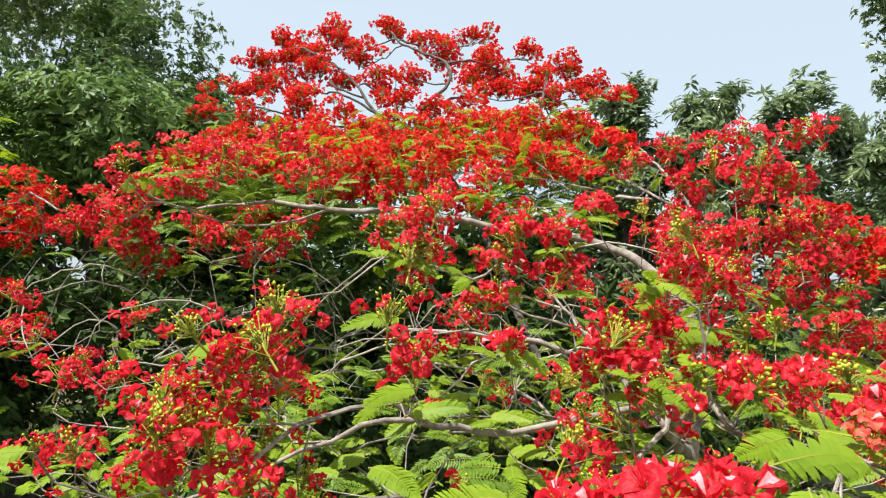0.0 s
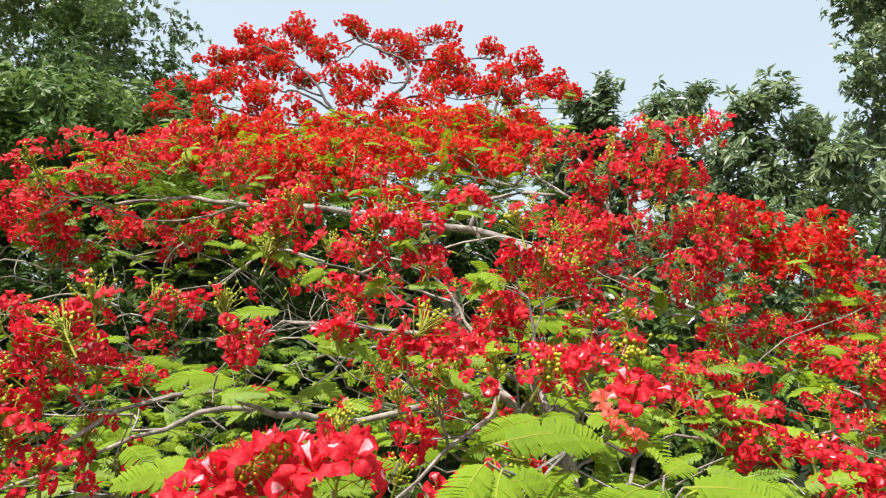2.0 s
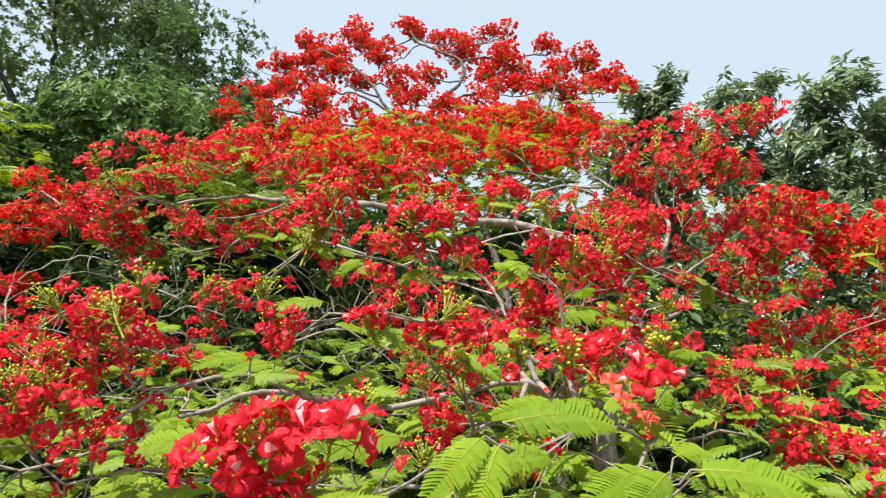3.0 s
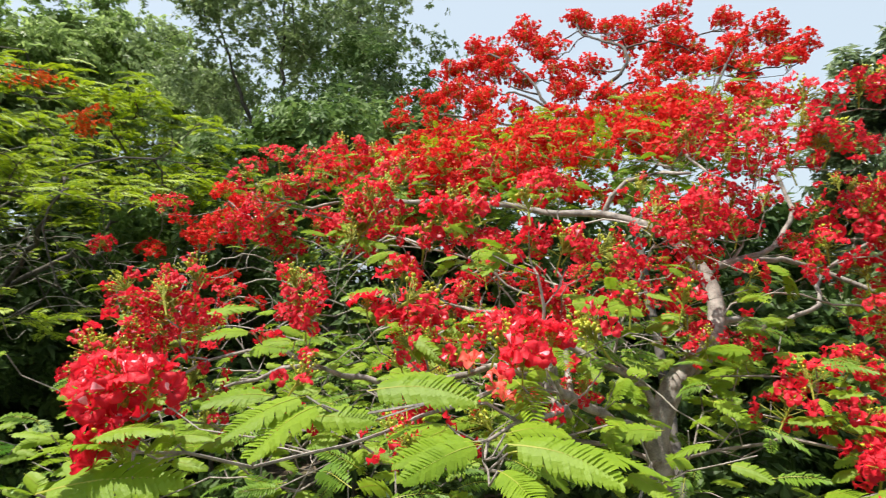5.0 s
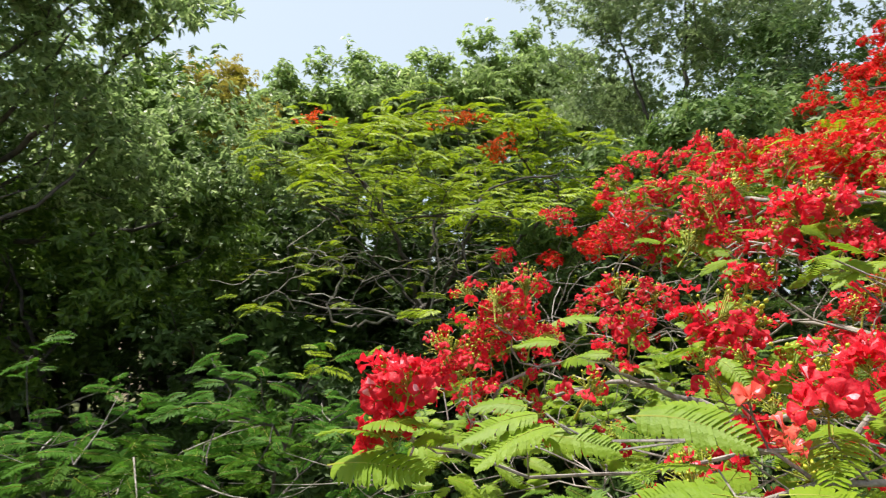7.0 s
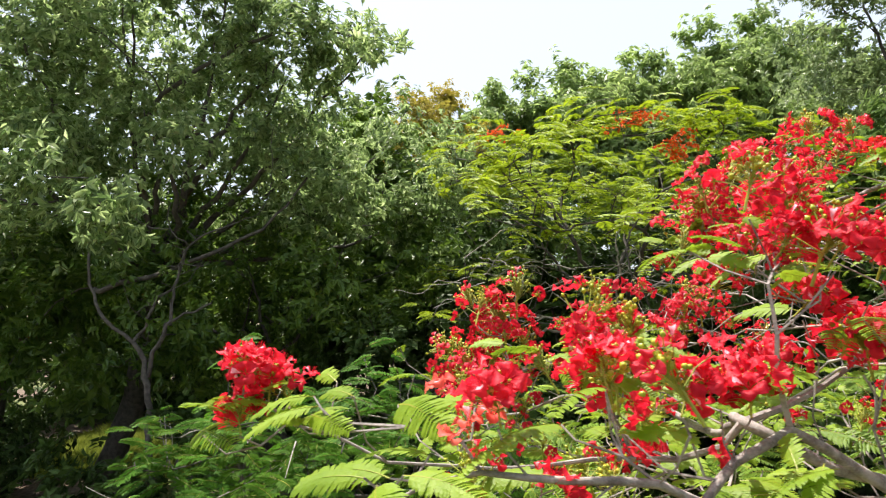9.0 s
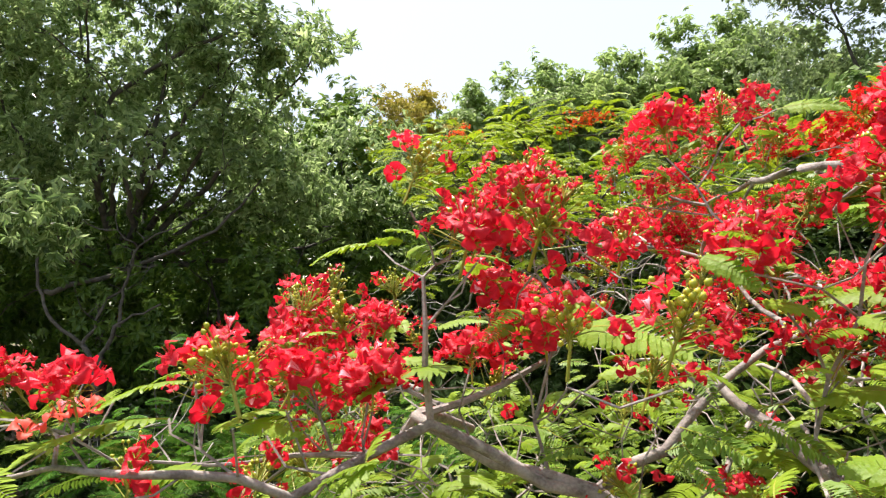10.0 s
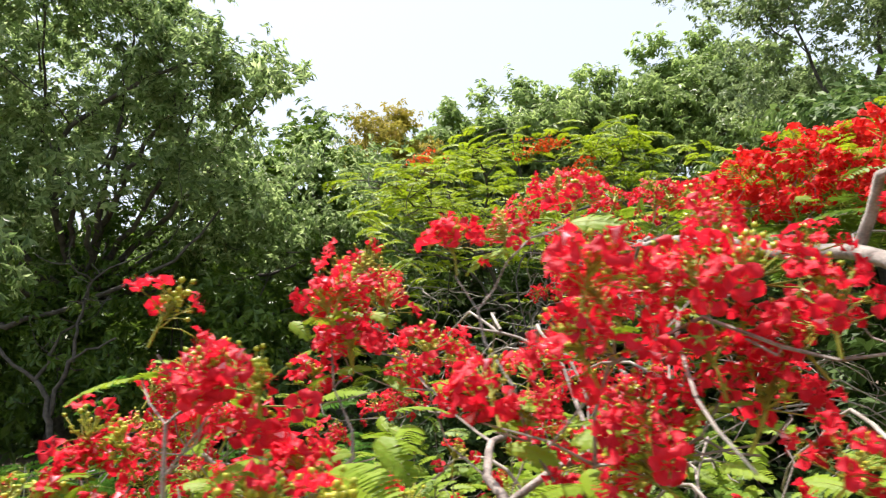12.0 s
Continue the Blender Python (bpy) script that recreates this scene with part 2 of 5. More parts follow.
class Raceme:
    """One flower head, 0.15 m in radius, its stalk's foot at the origin: where flowers and buds sit, and their stalks."""

    def __init__(self, seed, flowers, buds, droop=0.0, plain=False):
        rng = np.random.default_rng(seed)
        self.rng, self.stalks, self.flowers, self.buds = rng, [], [], []
        self.stalks.append(tube([(0, 0, -0.06), (0.004, 0.003, 0.02), (0, 0.002, 0.09)], [0.005, 0.0045, 0.003], 5))
        for k in range(flowers):
            th = math.acos(1 - (k + 0.5) / flowers * (1.15 + droop)) + rng.normal(0, 0.1)
            ph = k * 2.39996 + rng.normal(0, 0.25)
            d = np.array([math.sin(th) * math.cos(ph), math.sin(th) * math.sin(ph), math.cos(th)])
            foot = np.array([0, 0, rng.uniform(0.0, 0.08)])
            at = foot * 0.4 + d * rng.uniform(0.085, 0.135) * np.array([1.12, 1.12, 0.85]) + (0, 0, 0.03)
            self.stalks.append(thread(foot, at, 0.012, 0.002, plain))
            self.flowers.append((at, frame_to(d * 0.7 + rng.normal(0, 0.35, 3) + (0, 0, 0.25), rng.uniform(0, 6.28))))
        for k in range(buds):
            ph, th = rng.uniform(0, 6.28), abs(rng.normal(0.5, 0.45))
            d = np.array([math.sin(th) * math.cos(ph), math.sin(th) * math.sin(ph), math.cos(th)])
            foot = np.array([0, 0, rng.uniform(0.03, 0.09)])
            at = foot + d * rng.uniform(0.05, 0.12)
            self.stalks.append(thread(foot, at, 0.006, 0.0019, plain))
            self.buds.append((at, frame_to(d), rng.uniform(0.0065, 0.011)))

    def stalk_mesh(self, name):
        v, f = merge(self.stalks)
        return mesh_of(name, v, f, STALK)

    def bud_mesh(self, name):
        v, f = merge([(b @ r.T + at, ff) for at, r, size in self.buds for b, ff in [bud_piece(self.rng, size)]])
        return mesh_of(name, v, f, BUD, smooth=True)

    def whole_mesh(self, name, red, fine):
        pieces, slots = [], []
        for at, r in self.flowers:
            for v, f, s in flower_pieces(self.rng, fine, 0.3):
                pieces.append((v @ r.T + at, f))
                slots += s
        for at, r, size in self.buds:
            v, f = (np.array([(size, 0, 0), (-size * .5, size * .87, 0), (-size * .5, -size * .87, 0), (0, 0, size * 1.2), (0, 0, -size)]),
                                                          [(0, 1, 3), (1, 2, 3), (2, 0, 3), (1, 0, 4), (2, 1, 4), (0, 2, 4)])
            pieces.append((v @ r.T + at, f))
            slots += [3] * len(f)
        for v, f in self.stalks:
            pieces.append((v, f))
            slots += [2] * len(f)
        v, f = merge(pieces)
        return mesh_of(name, v, f, [red, PETAL_WHITE, STALK, BUD], slots, fine)


def frond_mesh(name, seed, material, pairs, leaflets, length=0.26, reach=0.055):
    """A twice-pinnate leaf along +x: pinnae that meet along the rachis and part into drooping fingers; plain lozenges where leaflets is 0."""
    rng = np.random.default_rng(seed)
    pieces, slots = [], []
    steps = np.linspace(0, 1, 7)
    spine = np.array([(t * length, 0.05 * length * math.sin(t * 3 + seed) * t, length * (0.08 * math.sin(t * 2.6) - 0.20 * t * t)) for t in steps])
    v, f = tube(spine, np.linspace(0.0022, 0.0007, 7), 3)
    pieces.append((v, f))
    slots += [1] * len(f)
    for k in range(pairs):
        t = 0.10 + 0.90 * (k + 0.5) / pairs
        at = np.array([np.interp(t, steps, spine[:, i]) for i in range(3)])
        span = reach * min(1, t / 0.32) ** 0.55 * (1 - 0.66 * max(0, (t - 0.55) / 0.45) ** 2) * rng.uniform(0.84, 1.1)
        for side in (-1, 1):
            ang = 1.34 - 0.46 * t + rng.normal(0, 0.07)
            d = np.array([math.cos(ang), side * math.sin(ang), rng.normal(-0.02, 0.05)])
            w = unit(np.cross([0, side * 0.14, 1.0], d))
            half = (0.62 if leaflets else 0.66) * length * 0.9 / pairs
            sag = span * rng.uniform(0.18, 0.32)
            a1, a2 = at.copy(), at + d * span - np.array([0, 0, sag])
            if leaflets:
                p1, p2 = at + d * span * 0.42 - np.array([0, 0, sag * 0.12]), at + d * span * 0.8 - np.array([0, 0, sag * 0.55])
                h1, h2 = half * rng.uniform(0.98, 1.08), half * rng.uniform(0.84, 0.96)
                pieces.append((np.array([a1 - w * half, a1 + w * half, p1 + w * h1, p2 + w * h2, a2, p2 - w * h2, p1 - w * h1]), [(0, 1, 2, 6), (6, 2, 3, 5), (5, 3, 4)]))
                slots += [0, 0, 0]
            else:
                m = (a1 + a2) / 2 + np.array([0, 0, 0.1 * span])
                pieces.append((np.array([a1, m + w * half, a2, m - w * half]), [(0, 1, 2, 3)]))
                slots.append(0)
    v, f = merge(pieces)
    return mesh_of(name, v, f, [material, STALK], slots)


# ---- branching ----
class Skeleton:
    """Grows limbs from a trunk to given tips, each tip joining the nearest good limb."""

    def __init__(self, seed):
        self.rng = np.random.default_rng(seed)
        self.pos, self.parent, self.far, self.fixed = [], [], [], []

    def add(self, p, parent, fixed=0.0):
        self.pos.append(np.asarray(p, float))
        self.parent.append(parent)
        self.far.append(0.0 if parent < 0 else self.far[parent] + np.linalg.norm(self.pos[parent] - self.pos[-1]))
        self.fixed.append(fixed)
        return len(self.pos) - 1

    def limb(self, pts, thick=0.0, step=0.12, wobble=0.008, taper=0.6):
        pts = curve_through(pts, step)
        last = -1
        if self.pos:
            last = int(np.argmin(np.linalg.norm(np.array(self.pos) - pts[0], axis=1)))
            if np.linalg.norm(self.pos[last] - pts[0]) < 0.03:
                pts = pts[1:]
        for i, p in enumerate(pts):
            last = self.add(p + self.rng.normal(0, wobble, 3), last, thick * (1 - taper * i / len(pts)))
        return last

    def reach(self, tip, along=0.3, step=0.13, rise=0.12, climb=0.6):
        tip = np.asarray(tip, float)
        pos = np.array(self.pos)
        d = np.linalg.norm(pos - tip, axis=1)
        cost = d + along * np.array(self.far) + climb * np.maximum(0, pos[:, 2] - tip[2] + 0.1) + 5 * (d < 0.06)
        i = int(np.argmin(cost))
        a, n = pos[i], max(2, int(d[i] / step))
        before = self.parent[i]
        flow = unit(a - pos[before]) if before >= 0 else np.array([0, 0, 1.0])
        c1 = a + flow * d[i] * 0.3 + self.rng.normal(0, 0.06, 3) * d[i]
        c2 = tip - np.array([0, 0, min(rise, d[i] * 0.35)]) + self.rng.normal(0, 0.07, 3) * d[i]
        last = i
        for k in range(1, n + 1):
            t = k / n
            p = a * (1 - t) ** 3 + 3 * c1 * t * (1 - t) ** 2 + 3 * c2 * t * t * (1 - t) + tip * t ** 3
            if k < n:
                p = p + self.rng.normal(0, 0.012, 3)
            last = self.add(p, last)
        return last

    def meshes(self, tip_r=0.0027, power=2.75, split=0.011, far_girth=0.0):
        """Chains of limbs as tubes: (thick ones, each alone; thin ones). Far wood can be thickened with y to fit the
        camera's view.
        """
        n = len(self.pos)
        kids = [[] for _ in range(n)]
        for i, p in enumerate(self.parent):
            if p >= 0:
                kids[p].append(i)
        r = np.zeros(n)
        for i in range(n - 1, -1, -1):
            r[i] = max((sum(r[k] ** power for k in kids[i])) ** (1 / power) if kids[i] else tip_r, self.fixed[i], tip_r * (1 + far_girth * max(0.0, self.pos[i][1] - 5)))
        self.r = r
        thick, thin = [], []
        starts = [(i, -1) for i, p in enumerate(self.parent) if p < 0]
        while starts:
            i, before = starts.pop()
            chain = [before, i] if before >= 0 else [i]
            while kids[i]:
                order = sorted(kids[i], key=lambda k: -r[k])
                starts += [(k, i) for k in order[1:]]
                i = order[0]
                chain.append(i)
            if len(chain) < 2:
                continue
            rr = r[chain]
            if before >= 0:
                rr[0] = rr[1] * 1.15
            v, f = tube([self.pos[k] for k in chain], rr, 8 if rr[1] > 0.02 else 6 if rr[1] > 0.008 else 4)
            (thick if rr[1] > split else thin).append((v, f))
        return thick, thin


# ---- broadleaved trees ----
def foliage(rng, blobs, clumps, per, spread, length, width, droop, top_bias=0.25):
    """Leaves in clumps over the shells of uneven crown masses (x, y, z, rx, ry, rz): verts, faces, clump centres."""
    b = np.asarray(blobs, float)
    wgt = (b[:, 3] * b[:, 4] + b[:, 4] * b[:, 5] + b[:, 3] * b[:, 5]) + 0.9
    which = rng.choice(len(b), clumps, p=wgt / wgt.sum())
    d = unit(rng.normal(0, 1, (clumps, 3)) + (0, 0, top_bias))
    ph = rng.uniform(0, 6.28, (len(b), 6))[which]
    bump = 1 + 0.10 * np.sin(d[:, 0] * 5 + ph[:, 0]) * np.sin(d[:, 1] * 6 + ph[:, 1]) + 0.07 * np.sin(d[:, 2] * 9 + ph[:, 2]) + 0.05 * np.sin(d[:, 0] * 11 + d[:, 1] * 9 + ph[:, 3])
    rad = bump * (1 - np.abs(rng.normal(0, 0.20, clumps)))
    boughs = max(4, clumps // 13)
    own = np.arange(clumps) % boughs
    c = (b[which, :3] + d * b[which, 3:] * rad[:, None])[own]
    which, d = which[own], unit(d[own] + rng.normal(0, 0.3, (clumps, 3)))
    c = c + rng.normal(0, 0.13, (clumps, 3)) * b[which, 3:] + d * 0.1
    per, tips = 9, clumps * per // 9
    own = rng.integers(0, clumps, tips)
    axis = unit(d[own] + (0, 0, 0.55) + rng.normal(0, 0.45, (tips, 3)))
    tip = c[own] + axis * rng.uniform(-0.8, 1.0, (tips, 1)) * spread + rng.normal(0, 0.55, (tips, 3)) * spread
    n = tips * per
    axis, out = np.repeat(axis, per, axis=0), np.repeat(d[own], per, axis=0)
    star = unit(np.cross(axis, rng.normal(0, 1, (n, 3))))
    p = np.repeat(tip, per, axis=0) + axis * rng.uniform(-0.5, 0.3, (n, 1)) * length
    lead = unit(star + axis * rng.uniform(-0.1, 0.6, (n, 1)) - np.array([0, 0, droop * 0.8]))
    nor = unit(axis + rng.normal(0, 0.35, (n, 3)) + out * 0.2)
    side = unit(np.cross(lead, nor))
    nor = np.cross(side, lead)
    size = rng.uniform(0.7, 1.2, (n, 1))
    L, W = length * size, width * size
    v = np.stack([p, p + lead * L * 0.45 + side * W * 0.5 + nor * W * 0.12, p + lead * L - nor * L * 0.10, p + lead * L * 0.45 - side * W * 0.5 + nor * W * 0.12], axis=1).reshape(-1, 3)
    f = np.arange(n * 4).reshape(-1, 4)
    return v, f, c


def broadleaf_tree(name, seed, foot, blobs, clumps, per, spread, length, width, droop, leaf, bark, label, trunk_r=0.18, group="", twigs=70, boughs=()):
    rng = np.random.default_rng(seed)
    tree = thing(name, foot, label, "tree", group)
    fx, fy, fz = foot
    b = np.asarray(blobs, float)
    v, f, c = foliage(rng, b, clumps, per, spread, length, width, droop)
    part("crown", mesh_of("crown", v - np.array(foot), f, leaf), tree)
    sk = Skeleton(seed)
    mid = b[:, :3].mean(axis=0)
    fork = np.array([fx + 0.5 * (mid[0] - fx), fy + 0.5 * (mid[1] - fy), fz + 0.62 * (mid[2] - fz)])
    sk.limb([foot, (np.array(foot) + fork) / 2 + rng.normal(0, 0.12, 3), fork], trunk_r, 0.5, 0.02)
    for q in b[np.argsort(b[:, 2])]:
        sk.limb([fork, (fork + q[:3]) / 2 + rng.normal(0, 0.3, 3), q[:3] + (0, 0, q[5] * 0.35)], trunk_r * 0.4, 0.4, 0.04, 0.93)
    for pts in boughs:
        sk.limb([fork, *pts], trunk_r * 0.32, 0.4, 0.03, 0.75)
    for q in c[rng.choice(len(c), min(twigs, len(c)), replace=False)]:
        sk.reach(q, 0.15, 0.4, 0.4, 0.3)
    thick, thin = sk.meshes(0.009, 2.2, 0.05)
    for i, (tv, tf) in enumerate(thick):
        part("trunk" if i == 0 else "limb", mesh_of("limb", tv - np.array(foot), tf, bark, smooth=True), tree)
    if thin:
        tv, tf = merge(thin)
        part("twigwork", mesh_of("twigwork", tv - np.array(foot), tf, bark), tree, kind="stuff")
    return tree


class Bunch:
    """Alike parts of one tree: the 280 nearest to a point of the plan become parts, the rest one joined piece."""

    def __init__(self, name, tree, joined):
        self.name, self.tree, self.joined, self.items = name, tree, joined, []

    def put(self, me, m):
        self.items.append((me, m))

    def done(self, near, label=""):
        self.items.sort(key=lambda e: (e[1].translation.xy - Vector(near)).length)
        back = Matrix.Translation(-self.tree.location)
        for me, m in self.items[:280]:
            part(self.name, me, self.tree, label).matrix_basis = back @ m
        rest = self.items[280:]
        if not rest:
            return
        vs, fs, slots, mats, n = [], [], [], [], 0
        cache = {}
        for me, m in rest:
            if me.name not in cache:
                v = np.empty(len(me.vertices) * 3)
                me.vertices.foreach_get("co", v)
                s = np.empty(len(me.polygons), int)
                me.polygons.foreach_get("material_index", s)
                for k in me.materials:
                    if k not in mats:
                        mats.append(k)
                table = np.array([mats.index(k) for k in me.materials])
                cache[me.name] = (v.reshape(-1, 3), [tuple(p.vertices) for p in me.polygons], table[s])
            v, f, s = cache[me.name]
            a = np.array(back @ m)
            vs.append(v @ a[:3, :3].T + a[:3, 3])
            fs += [tuple(i + n for i in face) for face in f]
            slots.append(s)
            n += len(v)
        part(self.joined, mesh_of(self.joined, np.concatenate(vs), fs, mats, np.concatenate(slots)), self.tree, kind="stuff")


# ---- ground ----
def soil():
    m = bpy.data.materials.new("soil_and_grass")
    m.use_nodes = True
    n, l = m.node_tree.nodes, m.node_tree.links
    geo = n.new("ShaderNodeNewGeometry")
    big, small = n.new("ShaderNodeTexNoise"), n.new("ShaderNodeTexNoise")
    for tex, s in ((big, 0.16), (small, 9.0)):
        l.new(geo.outputs["Position"], tex.inputs["Vector"])
        tex.inputs["Scale"].default_value, tex.inputs["Detail"].default_value = s, 6
    litter, grass = n.new("ShaderNodeValToRGB"), n.new("ShaderNodeValToRGB")
    litter.color_ramp.elements[0].color, litter.color_ramp.elements[1].color = (0.05, 0.035, 0.022, 1), (0.19, 0.14, 0.09, 1)
    grass.color_ramp.elements[0].color, grass.color_ramp.elements[1].color = (0.05, 0.07, 0.015, 1), (0.15, 0.17, 0.045, 1)
    for r in (litter, grass):
        l.new(small.outputs["Fac"], r.inputs["Fac"])
        r.color_ramp.elements[0].position, r.color_ramp.elements[1].position = 0.3, 0.7
    pick = n.new("ShaderNodeMapRange")
    l.new(big.outputs["Fac"], pick.inputs["Value"])
    pick.inputs["From Min"].default_value, pick.inputs["From Max"].default_value = 0.47, 0.54
    mix = n.new("ShaderNodeMix")
    mix.data_type = "RGBA"
    l.new(pick.outputs["Result"], mix.inputs["Factor"])
    l.new(litter.outputs["Color"], mix.inputs["A"])
    l.new(grass.outputs["Color"], mix.inputs["B"])
    l.new(mix.outputs["Result"], n["Principled BSDF"].inputs["Base Color"])
    bump = n.new("ShaderNodeBump")
    bump.inputs["Strength"].default_value = 0.8
    bump.inputs["Distance"].default_value = 0.05
    l.new(small.outputs["Fac"], bump.inputs["Height"])
    l.new(bump.outputs["Normal"], n["Principled BSDF"].inputs["Normal"])
    n["Principled BSDF"].inputs["Roughness"].default_value = 0.95
    return m


def ground_sheet():
    ring = [0, 2, 4, 6, 8, 10, 13, 16, 20, 25, 32, 42, 60, 90, 150, 300, 900]
    seg, v, f = 48, [(0, 0, 0)], []
    for r in ring[1:]:
        for k in range(seg):
            a = k * 2 * math.pi / seg
            x, y = r * math.cos(a), r * math.sin(a)
            v.append((x, y, 0.10 * noise.noise((x * 0.2, y * 0.2, 0)) * min(1, 40 / r)))
    f = [(0, 1 + k, 1 + (k + 1) % seg) for k in range(seg)]
    for i in range(len(ring) - 2):
        for k in range(seg):
            a, b = 1 + i * seg + k, 1 + i * seg + (k + 1) % seg
            f.append((a, a + seg, b + seg, b))
    return mesh_of("ground", v, f, soil(), smooth=True)


tagged(new("ground", ground_sheet()), "dry brown leaf litter with patches of pale grass", "ground", kind="structure")

# ---- trees behind ----
# tall airy tree with a high open crown
broadleaf_tree("tall_tree", 11, (-16.0, 18.0, 0),
               [(-16, 18, 17.5, 5.6, 5.6, 4.0), (-12.6, 18.6, 15.2, 3.0, 3.0, 3.2), (-18.8, 16.2, 15.0, 3.6, 3.6, 3.4), (-16.0, 17.4, 12.4, 4.6, 4.6, 2.8),
                (-13.2, 16.8, 11.2, 3.0, 3.0, 2.4), (-19.2, 18.4, 11.4, 3.2, 3.2, 2.6)],
               2000, 32, 0.42, 0.20, 0.085, 0.6, LEAF_PALE, BARK_DARK, "tall airy grey-green tree with an open feathery crown", 0.28, twigs=160)
# dense rounded trees at its foot
broadleaf_tree("broadleaf_tree", 12, (-10.6, 16.0, 0),
               [(-10.6, 16, 8.0, 3.2, 3.2, 2.4), (-8.2, 16.6, 7.2, 2.4, 2.4, 2.2), (-12.8, 15.0, 7.2, 2.6, 2.6, 2.4), (-10.6, 15.6, 5.2, 3.8, 3.6, 2.4), (-9.6, 16.6, 3.0, 4.0, 3.4, 2.2), (-11.0, 16.2, 10.3, 2.6, 2.4, 1.8), (-9.3, 16.4, 9.2, 1.5, 1.5, 1.4)],
               1800, 32, 0.36, 0.18, 0.08, 0.5, LEAF_MID, BARK_DARK, "dense dark green broadleaved tree with a rounded crown", 0.2)
for seed, foot, blobs in (
        (21, (2.5, 16.0, 0), [(2.3, 16.0, 8.7, 1.1, 1.1, 1.0), (3.0, 15.8, 7.7, 1.1, 1.1, 1.2), (1.9, 16.3, 7.3, 1.0, 1.0, 1.2), (2.6, 15.8, 5.7, 1.8, 1.7, 1.7), (2.2, 16.0, 3.5, 2.0, 2.0, 1.7)]),
        (22, (4.5, 16.0, 0), [(4.4, 15.9, 8.9, 0.55, 0.55, 0.7), (4.3, 15.8, 7.7, 1.0, 1.0, 0.9), (4.9, 15.8, 6.4, 1.4, 1.4, 1.3), (4.4, 15.6, 4.4, 2.0, 1.8, 1.7)]),
        (23, (6.4, 15.2, 0), [(6.3, 15.1, 8.3, 0.9, 0.9, 0.85), (7.0, 15.2, 8.5, 0.7, 0.7, 0.75), (5.8, 15.0, 7.4, 0.9, 0.9, 0.8), (6.9, 15.0, 6.9, 1.4, 1.4, 1.2), (6.2, 14.6, 5.2, 1.8, 1.8, 1.7), (6.8, 14.4, 3.4, 2.4, 2.2, 1.8)]),
        (24, (9.2, 14.2, 0), [(8.6, 14.3, 6.7, 1.3, 1.3, 1.2), (9.6, 14.2, 5.9, 1.7, 1.7, 1.6), (10.2, 14.0, 4.4, 2.2, 2.0, 2.0), (8.8, 13.8, 3.6, 2.2, 2.0, 1.9)])):
    broadleaf_tree("broadleaf_tree", seed, foot, blobs, 620, 30, 0.26, 0.26, 0.09, 0.5, LEAF_SILVER, BARK_DARK,
                   "grey-green broadleaved tree with drooping leaf whorls", 0.15, "trees behind the flame tree")
broadleaf_tree("creeper_clad_tree", 25, (11.0, 17.6, 0),
               [(10.4, 17.5, 13.2, 1.3, 1.3, 1.6), (11.0, 17.6, 11.2, 1.5, 1.5, 1.7), (10.1, 17.3, 9.6, 1.0, 1.0, 1.2), (10.8, 17.4, 8.4, 1.5, 1.5, 1.6), (11.4, 17.6, 15.2, 1.6, 1.6, 1.6), (10.6, 17.4, 6.2, 1.6, 1.6, 2.0)],
               900, 30, 0.28, 0.19, 0.09, 0.8, LEAF_SILVER, BARK_DARK, "tall dark tree clad in hanging creepers", 0.25)
# low-branched tree added so its wide crown shades the ground behind the flame tree
broadleaf_tree("broadleaf_tree", 54, (-7.6, 11.2, 0),
               [(-7.4, 10.6, 7.3, 2.2, 2.0, 0.9), (-9.6, 10.4, 7.0, 2.0, 1.9, 0.9), (-5.4, 11.0, 6.8, 1.8, 1.8, 0.8), (-7.8, 12.4, 7.6, 2.6, 2.0, 1.0), (-10.4, 8.8, 6.4, 1.6, 1.6, 0.8)],
               1000, 30, 0.32, 0.21, 0.10, 0.4, LEAF_MID, BARK_DARK, "wide dark green tree with bare shade beneath it", 0.2, twigs=90)
# skyline row, distance haze put into its lightened leaf colour
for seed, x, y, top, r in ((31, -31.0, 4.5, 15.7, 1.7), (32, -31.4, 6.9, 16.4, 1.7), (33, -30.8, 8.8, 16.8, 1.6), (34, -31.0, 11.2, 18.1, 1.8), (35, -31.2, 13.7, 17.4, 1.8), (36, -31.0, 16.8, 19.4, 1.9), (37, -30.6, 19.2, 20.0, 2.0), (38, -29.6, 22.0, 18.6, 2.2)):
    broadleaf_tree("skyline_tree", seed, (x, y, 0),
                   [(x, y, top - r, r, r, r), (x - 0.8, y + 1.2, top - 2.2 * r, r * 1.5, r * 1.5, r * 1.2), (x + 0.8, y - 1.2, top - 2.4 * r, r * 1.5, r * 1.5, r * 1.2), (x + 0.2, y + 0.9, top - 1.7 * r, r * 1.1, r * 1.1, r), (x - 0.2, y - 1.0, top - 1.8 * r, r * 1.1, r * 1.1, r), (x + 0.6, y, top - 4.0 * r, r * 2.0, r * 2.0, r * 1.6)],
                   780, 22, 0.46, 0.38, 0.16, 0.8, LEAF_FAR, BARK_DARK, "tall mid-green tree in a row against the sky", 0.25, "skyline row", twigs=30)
broadleaf_tree("yellow_flushed_tree", 41, (-28.2, 1.9, 0), [(-28.2, 1.8, 13.3, 1.6, 1.7, 1.5), (-28.0, 2.7, 11.6, 1.5, 1.5, 1.5), (-28.4, 0.9, 11.6, 1.6, 1.6, 1.5)],
               620, 26, 0.36, 0.24, 0.09, 0.8, LEAF_YELLOW, BARK_DARK, "tree flushed with yellow and bronze young leaves", 0.2, twigs=30)
